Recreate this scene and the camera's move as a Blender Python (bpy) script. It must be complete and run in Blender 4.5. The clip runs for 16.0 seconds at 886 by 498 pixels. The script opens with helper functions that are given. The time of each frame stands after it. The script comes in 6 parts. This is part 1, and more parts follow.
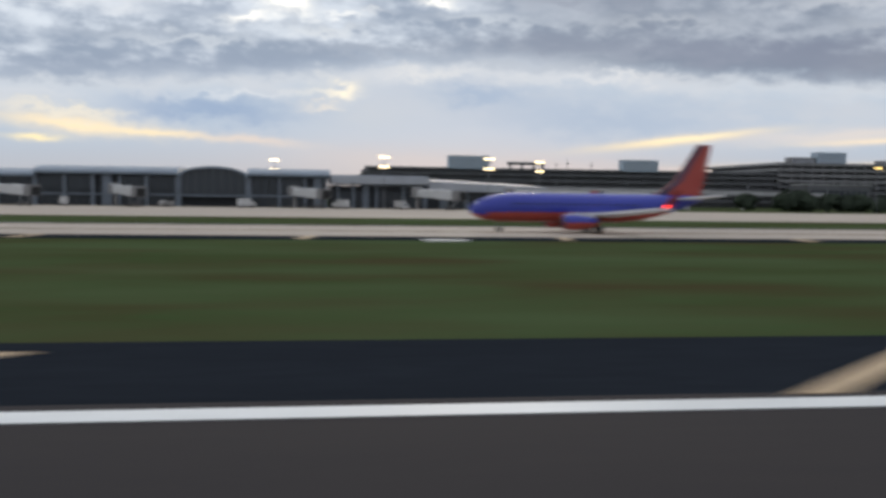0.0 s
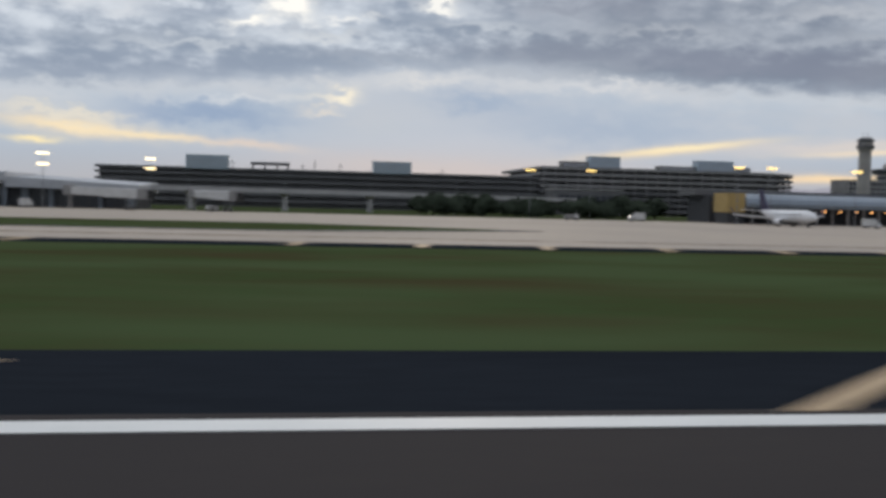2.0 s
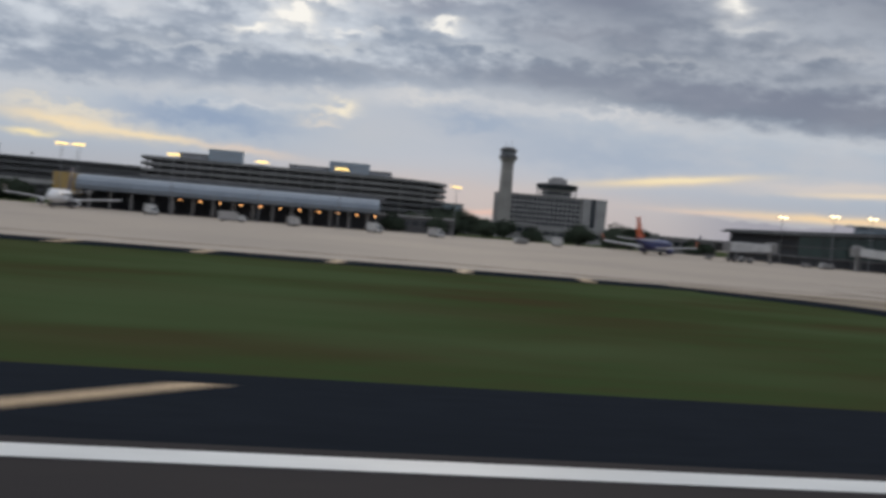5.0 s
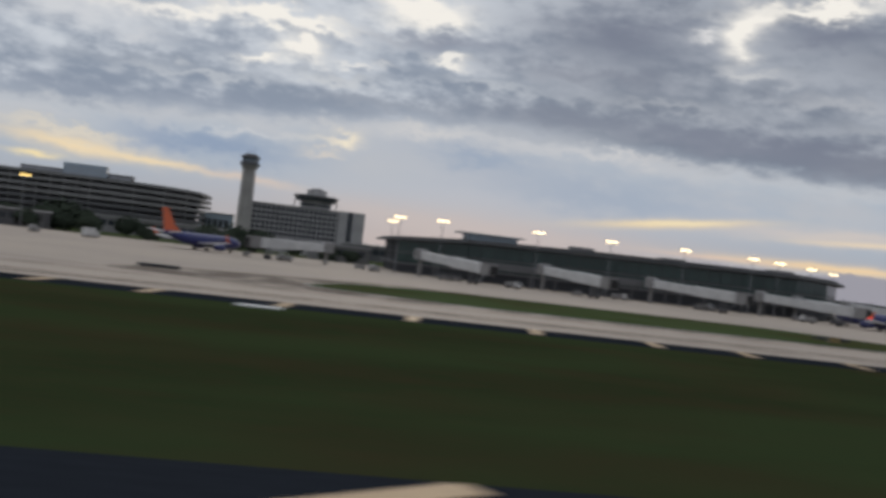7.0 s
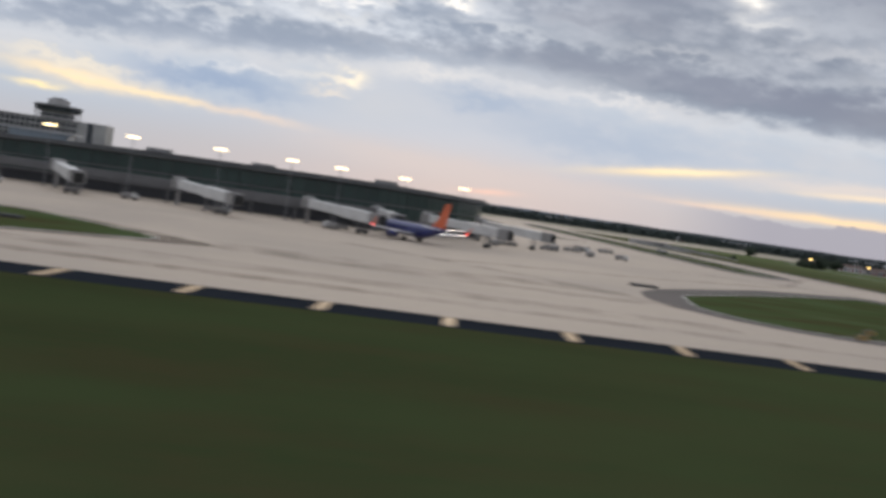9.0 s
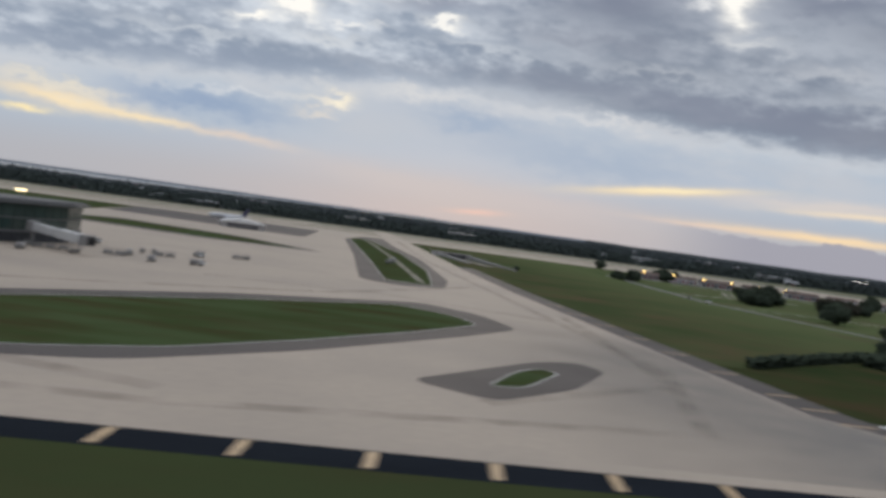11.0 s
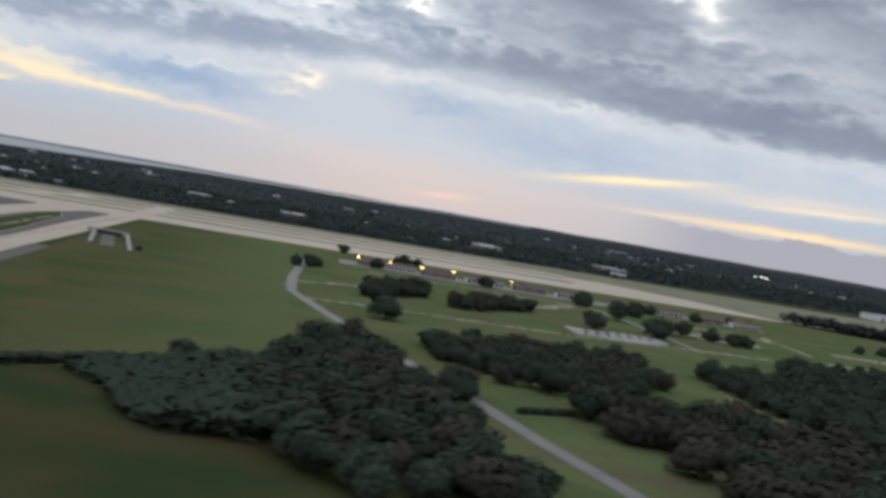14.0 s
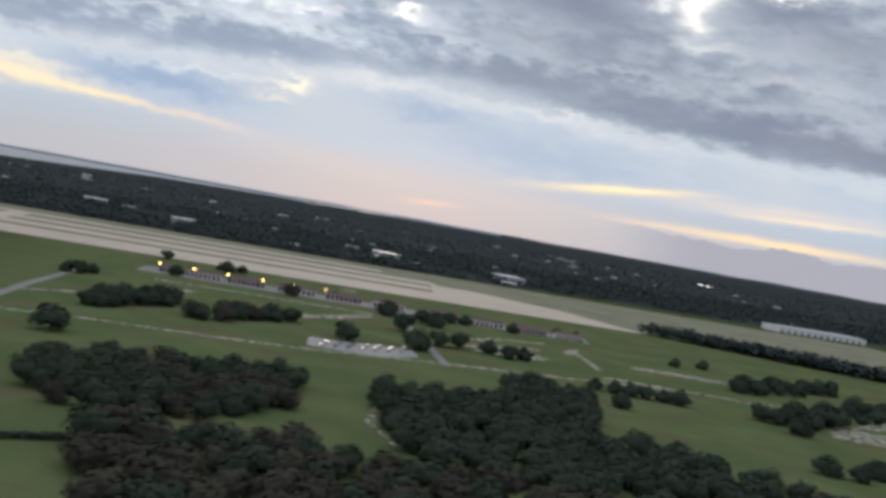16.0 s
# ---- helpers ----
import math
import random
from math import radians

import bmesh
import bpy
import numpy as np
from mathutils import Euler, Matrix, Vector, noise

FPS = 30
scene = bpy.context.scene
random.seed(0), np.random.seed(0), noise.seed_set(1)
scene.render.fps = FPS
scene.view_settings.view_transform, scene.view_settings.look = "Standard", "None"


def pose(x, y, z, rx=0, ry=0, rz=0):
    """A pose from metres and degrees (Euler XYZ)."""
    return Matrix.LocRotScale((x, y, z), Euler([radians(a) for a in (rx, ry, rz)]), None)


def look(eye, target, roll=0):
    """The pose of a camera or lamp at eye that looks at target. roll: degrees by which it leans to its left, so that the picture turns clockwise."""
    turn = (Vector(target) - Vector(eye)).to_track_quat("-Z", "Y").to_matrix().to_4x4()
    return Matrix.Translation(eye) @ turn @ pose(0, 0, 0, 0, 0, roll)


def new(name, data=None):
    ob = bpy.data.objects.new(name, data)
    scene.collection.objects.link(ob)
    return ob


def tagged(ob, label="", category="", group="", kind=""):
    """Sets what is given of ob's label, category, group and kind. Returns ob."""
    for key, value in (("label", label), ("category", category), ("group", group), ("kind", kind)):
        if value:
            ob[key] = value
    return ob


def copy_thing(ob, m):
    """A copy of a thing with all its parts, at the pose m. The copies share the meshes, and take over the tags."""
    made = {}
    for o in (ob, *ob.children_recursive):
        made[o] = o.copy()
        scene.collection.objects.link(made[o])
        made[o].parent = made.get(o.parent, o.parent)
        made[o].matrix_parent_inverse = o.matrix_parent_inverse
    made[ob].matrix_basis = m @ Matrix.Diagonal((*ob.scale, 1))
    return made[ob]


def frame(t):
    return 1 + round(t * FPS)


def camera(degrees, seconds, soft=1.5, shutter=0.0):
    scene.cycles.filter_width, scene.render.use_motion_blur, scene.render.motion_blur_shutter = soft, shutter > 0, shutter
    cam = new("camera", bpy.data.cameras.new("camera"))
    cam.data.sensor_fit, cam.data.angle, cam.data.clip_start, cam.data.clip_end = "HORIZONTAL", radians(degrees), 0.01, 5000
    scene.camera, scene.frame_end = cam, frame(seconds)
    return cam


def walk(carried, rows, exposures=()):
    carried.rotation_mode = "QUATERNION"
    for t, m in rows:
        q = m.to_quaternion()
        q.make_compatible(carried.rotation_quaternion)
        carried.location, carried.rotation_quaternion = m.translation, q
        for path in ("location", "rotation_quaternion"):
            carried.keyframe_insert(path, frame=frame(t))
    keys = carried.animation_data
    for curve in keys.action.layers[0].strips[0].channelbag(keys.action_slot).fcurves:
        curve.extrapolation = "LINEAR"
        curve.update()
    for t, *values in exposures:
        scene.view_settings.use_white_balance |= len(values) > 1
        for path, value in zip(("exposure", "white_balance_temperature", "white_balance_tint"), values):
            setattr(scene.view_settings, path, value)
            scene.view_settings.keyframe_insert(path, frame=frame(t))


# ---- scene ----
# Lengths below are in metres of the real place; S shrinks all of them alike, path included.
S = 0.48


def at(x, y, z, rx=0.0, ry=0.0, rz=0.0):
    return pose(x * S, y * S, z * S, rx, ry, rz)


# ---- camera and its path ----
cam = camera(50.0, 16.0, soft=3.6, shutter=0.5)
walk(cam, [
    (0, at(0.0, 0.0, 4.88, 86.82, -0.75, -8.20)),
    (0.5, at(37.8, 0.0, 4.91, 86.85, -0.64, -8.48)),
    (1, at(75.6, 0.0, 4.93, 86.78, -0.71, -8.48)),
    (1.5, at(113.4, 0.0, 4.97, 86.99, -0.60, -8.50)),
    (2, at(151.2, 0.0, 5.04, 87.22, -1.42, -8.31)),
    (2.5, at(189.2, 0.0, 5.11, 87.43, -1.92, -8.05)),
    (3, at(227.2, 0.0, 5.19, 87.43, -2.56, -7.88)),
    (3.5, at(265.4, 0.0, 5.16, 87.69, -2.98, -8.14)),
    (6, at(457.8, 0.0, 6.05, 89.45, -6.00, -8.89)),
    (6.5, at(496.4, 0.0, 6.41, 90.37, -6.35, -8.90)),
    (7, at(535.0, 0.0, 7.63, 90.41, -6.78, -8.81)),
    (7.5, at(573.5, 0.0, 8.61, 89.49, -7.23, -8.81)),
    (8, at(612.1, 0.0, 9.86, 88.22, -7.08, -8.46)),
    (8.5, at(650.7, 0.0, 11.75, 87.29, -7.67, -8.53)),
    (9, at(689.3, 0.0, 14.16, 86.91, -8.32, -8.59)),
    (9.5, at(728.0, 0.0, 17.04, 87.25, -8.54, -8.84)),
    (10, at(766.7, 0.0, 20.37, 87.75, -7.94, -8.69)),
    (12.5, at(960.6, 0.0, 44.51, 88.57, -8.94, -10.54)),
    (13, at(999.4, 0.0, 50.61, 88.37, -9.42, -10.92)),
    (13.5, at(1038.3, 0.0, 56.77, 88.02, -9.82, -11.04)),
    (14, at(1077.2, 0.0, 63.05, 87.50, -9.93, -11.30)),
    (14.5, at(1116.1, 0.0, 69.57, 87.38, -10.40, -11.66)),
    (15, at(1155.1, 0.0, 76.08, 87.58, -10.57, -12.02)),
    (15.5, at(1194.0, 0.0, 82.38, 87.80, -10.56, -12.16)),
    (16, at(1233.0, 0.0, 88.48, 88.10, -10.28, -12.14)),
], exposures=[(0, 0.18, 6500, 10), (2, 0.0, 6520, 10), (3.5, -0.04, 6560, 10), (6, -0.18, 6580, 11), (7, -0.21, 6620, 11), (8, -0.1, 6700, 12), (9, 0.19, 6720, 12), (10, 0.11, 6540, 10), (12.5, -0.13, 6540, 11), (13.5, 0.14, 6500, 10), (14, 0.19, 6500, 10), (16, 0.22, 6480, 10)])

# ---- world and sun ----
world = bpy.data.worlds.new("evening_sky")
scene.world = world
world.use_nodes = True
wt = world.node_tree
wt.nodes.clear()


def wn(kind, **values):
    node = wt.nodes.new(kind)
    for key, value in values.items():
        node.inputs[key].default_value = value
    return node


def wmath(op, a, b=None, c=None, clamp=False):
    node = wt.nodes.new("ShaderNodeMath")
    node.operation, node.use_clamp = op, clamp
    for i, value in enumerate((a, b, c)):
        if value is None:
            continue
        if isinstance(value, (int, float)):
            node.inputs[i].default_value = value
        else:
            wt.links.new(value, node.inputs[i])
    return node.outputs[0]


def wsmooth(value, low, high):
    node = wt.nodes.new("ShaderNodeMapRange")
    node.interpolation_type = "SMOOTHSTEP"
    wt.links.new(value, node.inputs[0])
    node.inputs[1].default_value, node.inputs[2].default_value = low, high
    return node.outputs[0]


def wmix(factor, a, b):
    node = wt.nodes.new("ShaderNodeMix")
    node.data_type = "RGBA"
    for slot, value in ((0, factor), (6, a), (7, b)):
        if isinstance(value, float):
            node.inputs[slot].default_value = value
        elif isinstance(value, tuple):
            node.inputs[slot].default_value = (*value, 1)
        else:
            wt.links.new(value, node.inputs[slot])
    return node.outputs[2]


coord = wn("ShaderNodeTexCoord")
split = wn("ShaderNodeSeparateXYZ")
wt.links.new(coord.outputs["Generated"], split.inputs[0])
az = wmath("MULTIPLY", wmath("ARCTAN2", split.outputs[0], split.outputs[1]), 57.2958)
el = wmath("MULTIPLY", wmath("ARCSINE", split.outputs[2]), 57.2958)


def wnoise(sa, se, detail, rough, seed, skew=0.0):
    """Cloud noise over azimuth and elevation, drawn out along the layers."""
    vec = wn("ShaderNodeCombineXYZ")
    wt.links.new(wmath("MULTIPLY", az, sa), vec.inputs[0])
    wt.links.new(wmath("MULTIPLY", wmath("ADD", el, wmath("MULTIPLY", az, skew)), se), vec.inputs[1])
    vec.inputs[2].default_value = seed
    tex = wn("ShaderNodeTexNoise", Scale=1.0, Detail=detail, Roughness=rough)
    wt.links.new(vec.outputs[0], tex.inputs["Vector"])
    return tex.outputs["Fac"]


n_mid = wnoise(0.185, 0.52, 4.0, 0.5, 7.7, 0.03)
n_fine = wnoise(0.62, 1.35, 5.0, 0.55, 1.3, 0.03)
warp_a = wmath("MULTIPLY", wmath("SUBTRACT", n_mid, 0.5), 6.0)
warp_e = wmath("MULTIPLY", wmath("SUBTRACT", n_fine, 0.5), 2.6)
frame_of = {}
for amount in (1.0, 0.3, 0.1):
    frame_of[amount] = (wmath("ADD", az, wmath("MULTIPLY", warp_a, amount)), wmath("ADD", el, wmath("MULTIPLY", warp_e, amount)))


def wblob(a, e, sa, se, tilt=0.0, loose=1.0):
    """A soft patch round one direction of the sky; loose: how ragged."""
    c, s = math.cos(radians(tilt)), math.sin(radians(tilt))
    waz, wel = frame_of[loose]
    da, de = wmath("SUBTRACT", waz, a), wmath("SUBTRACT", wel, e)
    u = wmath("DIVIDE", wmath("ADD", wmath("MULTIPLY", da, c), wmath("MULTIPLY", de, s)), sa)
    v = wmath("DIVIDE", wmath("SUBTRACT", wmath("MULTIPLY", de, c), wmath("MULTIPLY", da, s)), se)
    r2 = wmath("ADD", wmath("MULTIPLY", u, u), wmath("MULTIPLY", v, v))
    return wmath("EXPONENT", wmath("MULTIPLY", r2, -1.0))


clear = wn("ShaderNodeTexSky")
clear.sky_type, clear.sun_disc = "NISHITA", False
clear.sun_elevation, clear.sun_rotation = radians(4), radians(10)

# open sky between the layers: pink-grey low down, pale blue above
sky = wmix(wsmooth(el, 0.3, 4.2), (0.435, 0.455, 0.500), (0.42, 0.51, 0.622))
hue = wn("ShaderNodeMix")
hue.data_type, hue.blend_type = "RGBA", "ADD"
hue.inputs[0].default_value = 0.0025
wt.links.new(sky, hue.inputs[6])
wt.links.new(clear.outputs[0], hue.inputs[7])
sky = hue.outputs[2]
thin = wmath("MULTIPLY", wsmooth(n_mid, 0.40, 0.62), wsmooth(el, 2.0, 5.0))
sky = wmix(wmath("MULTIPLY", thin, 0.45), sky, (0.57, 0.595, 0.645))


def patch(a, e, sa, se, tilt, colour, amount, loose=1.0):
    global sky
    sky = wmix(wmath("MULTIPLY", wblob(a, e, sa, se, tilt, loose), amount, clamp=True), sky, colour)


BLUE, WHITE = (0.31, 0.40, 0.55), (1.02, 1.0, 0.94)
PEACH, PALE = (0.82, 0.63, 0.53), (0.66, 0.67, 0.69)
# below the deck
patch(-6.2, 4.85, 4.4, 0.72, -3, BLUE, 0.95)
patch(10.5, 6.1, 2.8, 0.65, -2, (0.36, 0.445, 0.575), 0.85)
patch(18, 4.6, 7.5, 1.1, -3, (0.40, 0.475, 0.59), 0.8)
patch(30, 5.0, 5.0, 0.8, -3, (0.57, 0.585, 0.62), 0.55)
patch(-15, 5.4, 4.0, 0.6, -3, PALE, 0.6)
patch(-3.8, 5.85, 3.6, 0.24, 2, (0.66, 0.69, 0.73), 0.85)
patch(3.5, 4.6, 4.0, 1.1, 8, (0.545, 0.575, 0.62), 0.6)

# the broken deck of cloud, dark below, torn above, with a pale rim
swell = wmath("MULTIPLY", wmath("EXPONENT", wmath("MULTIPLY", wmath("POWER", wmath("ABSOLUTE", wmath("DIVIDE", wmath("SUBTRACT", az, 10.0), 14.0)), 2.0), -1.0)), 1.55)
rag = wmath("SUBTRACT", wmath("SUBTRACT", wmath("ADD", el, wmath("ADD", wmath("MULTIPLY", warp_e, 0.6), wmath("MULTIPLY", warp_a, 0.2))), swell), 6.0)
rim = wmath("MULTIPLY", wsmooth(rag, -1.0, 0.0), wmath("SUBTRACT", 1.0, wsmooth(rag, 0.0, 0.9)))
sky = wmix(wmath("MULTIPLY", rim, 0.6), sky, (0.64, 0.66, 0.69))
tone = wmath("ADD", wmath("MULTIPLY", n_mid, 0.58), wmath("MULTIPLY", n_fine, 0.42))
torn = wsmooth(wmath("ADD", tone, wmath("MULTIPLY", wmath("SUBTRACT", el, 9.5), 0.012)), 0.36, 0.66)
# the deck is thinner and more broken to the west, thick and smooth to the north
east = wsmooth(az, 4.0, 20.0)
deck_col = wmix(torn, wmix(east, (0.285, 0.342, 0.435), (0.225, 0.264, 0.335)), wmix(east, (0.66, 0.715, 0.785), (0.43, 0.472, 0.54)))
sky = wmix(wmath("MULTIPLY", wsmooth(rag, -0.25, 1.05), 0.97), sky, deck_col)
# long grey bands in the deck
GREY, SLATE, LIGHT = (0.29, 0.345, 0.44), (0.215, 0.245, 0.32), (0.58, 0.625, 0.68)
patch(-13, 6.9, 6.5, 0.55, 2, GREY, 0.75)
patch(-4.5, 7.6, 6.5, 0.55, 2, GREY, 0.75)
patch(-10.5, 9.0, 4.0, 0.45, 3, (0.33, 0.38, 0.46), 0.6)
patch(-6.4, 10.6, 2.4, 0.5, 3, GREY, 0.7)
patch(4, 8.6, 5.0, 0.5, 1, (0.30, 0.345, 0.425), 0.7)
patch(7.2, 12.6, 3.8, 0.5, 2, (0.28, 0.315, 0.40), 0.8)
patch(15, 9.0, 6.0, 0.6, 0, (0.255, 0.29, 0.365), 0.8)
patch(17.5, 14.0, 4.6, 1.5, 2, SLATE, 0.9)
patch(16.5, 11.6, 4.5, 0.6, 0, (0.27, 0.30, 0.37), 0.7)
patch(28.5, 8.1, 6.5, 0.95, -3, SLATE, 0.9)
patch(35, 7.6, 4.5, 0.8, -3, (0.225, 0.25, 0.315), 0.8)
patch(23.0, 8.4, 4.0, 0.55, -3, (0.25, 0.28, 0.355), 0.7)
patch(29.8, 14.6, 2.8, 1.0, -4, SLATE, 0.9)
patch(34.5, 13.2, 3.0, 0.9, -2, (0.23, 0.26, 0.325), 0.7)
# paler streaks between them
patch(-7, 8.75, 4.2, 0.26, 3, LIGHT, 0.75)
patch(9.6, 10.4, 3.4, 0.26, -1, LIGHT, 0.7)
patch(1.4, 9.7, 2.0, 0.26, 2, (0.66, 0.69, 0.72), 0.75)
patch(12.5, 7.9, 4.0, 0.22, -2, (0.46, 0.50, 0.56), 0.6)
patch(20.5, 10.2, 4.0, 0.3, -2, (0.45, 0.485, 0.54), 0.7)
patch(25.8, 12.3, 2.0, 0.28, -2, (0.66, 0.68, 0.70), 0.85)
patch(30.5, 10.9, 3.6, 0.35, -3, (0.50, 0.53, 0.58), 0.75)
patch(33.5, 9.4, 3.4, 0.28, -3, (0.43, 0.465, 0.52), 0.6)
patch(18, 7.05, 4.0, 0.2, -2, (0.68, 0.69, 0.71), 0.75)
patch(7.5, 7.3, 2.4, 0.2, 0, (0.72, 0.72, 0.72), 0.7)
# white torn holes where the low sun stands behind the cloud
patch(1.5, 6.2, 1.7, 0.5, 6, (0.86, 0.80, 0.69), 0.95)
patch(1.9, 6.35, 0.7, 0.22, 6, (0.98, 0.90, 0.72), 0.95)
patch(0.4, 5.2, 1.2, 0.2, 4, (0.80, 0.73, 0.64), 0.7)
patch(6.4, 14.2, 2.4, 0.75, 4, WHITE, 1.70)
patch(-2.0, 12.75, 3.6, 0.40, -3, WHITE, 1.70)
patch(-0.8, 11.2, 1.3, 0.55, -18, WHITE, 1.60)
patch(-2.7, 10.1, 1.3, 0.34, 8, WHITE, 1.20)
patch(2.6, 10.7, 1.0, 0.24, 0, (0.85, 0.86, 0.86), 1.1)
patch(7.6, 11.55, 1.3, 0.24, -3, (0.95, 0.94, 0.90), 1.3)
patch(-8.5, 12.2, 4.6, 0.42, 6, WHITE, 1.20)
patch(-13, 11.2, 4.5, 0.8, 5, (0.70, 0.73, 0.77), 0.8)
patch(-9.8, 10.4, 1.6, 0.35, 5, (0.70, 0.73, 0.77), 0.7)
patch(25.2, 14.6, 0.9, 1.2, -25, WHITE, 1.50)
patch(23.2, 14.4, 0.8, 0.3, 12, (0.80, 0.81, 0.82), 0.9)
patch(29, 16.0, 4.0, 0.45, 4, WHITE, 1.40)

# the low glow and its streaks
patch(6, 2.1, 7.0, 0.75, -3, (0.66, 0.575, 0.54), 0.5, 0.3)
patch(15, 1.7, 7.0, 0.75, 0, (0.64, 0.56, 0.54), 0.5, 0.3)
patch(-13.0, 3.75, 3.8, 0.42, -4, (1.0, 0.81, 0.52), 0.9, 0.3)
patch(-13.0, 4.35, 3.6, 0.35, -6, (0.88, 0.79, 0.63), 0.7, 1.0)
patch(-14.9, 2.98, 1.4, 0.2, 0, (1.0, 0.84, 0.50), 1.0, 0.3)
patch(-8.6, 3.45, 3.2, 0.20, -4, (0.98, 0.80, 0.52), 0.85, 0.3)
patch(-3.4, 3.15, 3.0, 0.22, -3, (0.76, 0.64, 0.55), 0.8, 0.3)
patch(22.0, 3.4, 4.6, 0.25, 6, (0.92, 0.74, 0.48), 0.95, 0.1)
patch(22.6, 3.5, 2.8, 0.14, 6, (1.0, 0.86, 0.56), 1.0, 0.1)
patch(31.5, 3.6, 6.5, 0.42, 2, (0.74, 0.66, 0.60), 0.75, 0.3)
patch(33, 3.3, 4.0, 0.16, 2, (0.92, 0.76, 0.56), 0.8, 0.1)
patch(25, 1.75, 3.4, 0.14, 0, PEACH, 0.7, 0.1)
patch(31.5, 1.85, 6.0, 0.24, 0, (0.96, 0.73, 0.46), 1.0, 0.1)
patch(11.2, 0.72, 1.5, 0.16, 4, (0.90, 0.60, 0.49), 0.75, 0.1)
# far cumulus under the glow
cum = wmath("ADD", 1.45, wmath("ADD", wmath("MULTIPLY", warp_e, 0.42), wmath("MULTIPLY", wmath("SUBTRACT", n_mid, 0.5), 1.4)))
low = wmath("MULTIPLY", wsmooth(wmath("SUBTRACT", cum, el), -0.03, 0.07), wsmooth(az, 21.0, 28.0))
sky = wmix(wmath("MULTIPLY", low, 0.9), sky, (0.365, 0.362, 0.42))

# overhead the cloud thins and lets the evening light through
sky = wmix(wsmooth(el, 17.0, 45.0), sky, wmix(wsmooth(tone, 0.42, 0.6), (0.78, 0.83, 0.92), (1.12, 1.15, 1.20)))
dusk = wn("ShaderNodeMapRange")
dusk.interpolation_type = "SMOOTHSTEP"
wt.links.new(split.outputs[1], dusk.inputs[0])
dusk.inputs[1].default_value, dusk.inputs[2].default_value, dusk.inputs[3].default_value, dusk.inputs[4].default_value = -0.75, 0.55, 0.0, 1.0
sky = wmix(dusk.outputs[0], (0.46, 0.50, 0.58), sky)
sky = wmix(wsmooth(el, 0.0, -3.0), sky, (0.10, 0.11, 0.11))
back = wn("ShaderNodeBackground", Strength=1.0)
wt.links.new(sky, back.inputs[0])
wout = wn("ShaderNodeOutputWorld")
wt.links.new(back.outputs[0], wout.inputs[0])

sun_data = bpy.data.lights.new("sun", "SUN")
sun_data.energy, sun_data.angle, sun_data.color = 0.35, radians(12), (1.0, 0.86, 0.70)
sun = new("sun", sun_data)
sun.matrix_world = look((0, 0, 0), (-0.17 * math.cos(radians(8)), -0.98 * math.cos(radians(8)), -math.sin(radians(8))))

# ---- materials ----
def mat(name, colour, rough=0.7, metal=0.0, grain=0.0, size=1.0, stain=0.0, stain_size=20.0, dark=None, bump=0.0, stretch=(1, 1, 1), spread=0.0, spec=0.5, tint=None, tint_size=40.0, fade=None):
    """A surface with fine grain (size metres), broad stains (stain_size metres) towards the colour dark, relief, and a spread from piece to piece."""
    m = bpy.data.materials.new(name)
    m.use_nodes = True
    t = m.node_tree
    b = t.nodes["Principled BSDF"]
    b.inputs["Roughness"].default_value, b.inputs["Metallic"].default_value = rough, metal
    b.inputs["Specular IOR Level"].default_value = spec
    dark = dark or tuple(c * 0.55 for c in colour)
    co, mp = t.nodes.new("ShaderNodeTexCoord"), t.nodes.new("ShaderNodeMapping")
    t.links.new(co.outputs["Object"], mp.inputs[0])
    mp.inputs["Scale"].default_value = [k / S for k in stretch]

    def noise_tex(length, detail):
        n = t.nodes.new("ShaderNodeTexNoise")
        n.inputs["Scale"].default_value, n.inputs["Detail"].default_value = 1.0 / length, detail
        t.links.new(mp.outputs[0], n.inputs["Vector"])
        return n.outputs["Fac"]

    def ramp(value, low, high, top):
        n = t.nodes.new("ShaderNodeMapRange")
        t.links.new(value, n.inputs[0])
        n.inputs[1].default_value, n.inputs[2].default_value, n.inputs[4].default_value = low, high, top
        return n.outputs[0]

    def mix(factor, a, c, kind="MIX"):
        n = t.nodes.new("ShaderNodeMix")
        n.data_type, n.blend_type = "RGBA", kind
        t.links.new(factor, n.inputs[0])
        for slot, value in ((6, a), (7, c)):
            if isinstance(value, tuple):
                n.inputs[slot].default_value = (*value, 1)
            else:
                t.links.new(value, n.inputs[slot])
        return n.outputs[2]

    fine = noise_tex(size, 5.0)
    out = mix(ramp(fine, 0.3, 0.7, grain), colour, dark)
    if stain:
        broad = noise_tex(stain_size, 6.0)
        out = mix(ramp(broad, 0.44, 0.66, stain), out, dark)
    if tint:
        out = mix(ramp(noise_tex(tint_size, 3.0), 0.40, 0.64, 0.85), out, tint)
    # fade: the base colour shifts gradually along x towards a second tone
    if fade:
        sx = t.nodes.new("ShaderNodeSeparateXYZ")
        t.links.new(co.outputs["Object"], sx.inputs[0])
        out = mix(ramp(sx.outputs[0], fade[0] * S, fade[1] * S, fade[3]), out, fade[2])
    if spread:
        info = t.nodes.new("ShaderNodeObjectInfo")
        out = mix(ramp(info.outputs["Random"], 0.0, 1.0, spread), out, dark)
    t.links.new(out, b.inputs["Base Color"])
    if bump:
        n = t.nodes.new("ShaderNodeBump")
        n.inputs["Strength"].default_value, n.inputs["Distance"].default_value = bump, 0.05
        t.links.new(fine, n.inputs["Height"])
        t.links.new(n.outputs[0], b.inputs["Normal"])
    return m


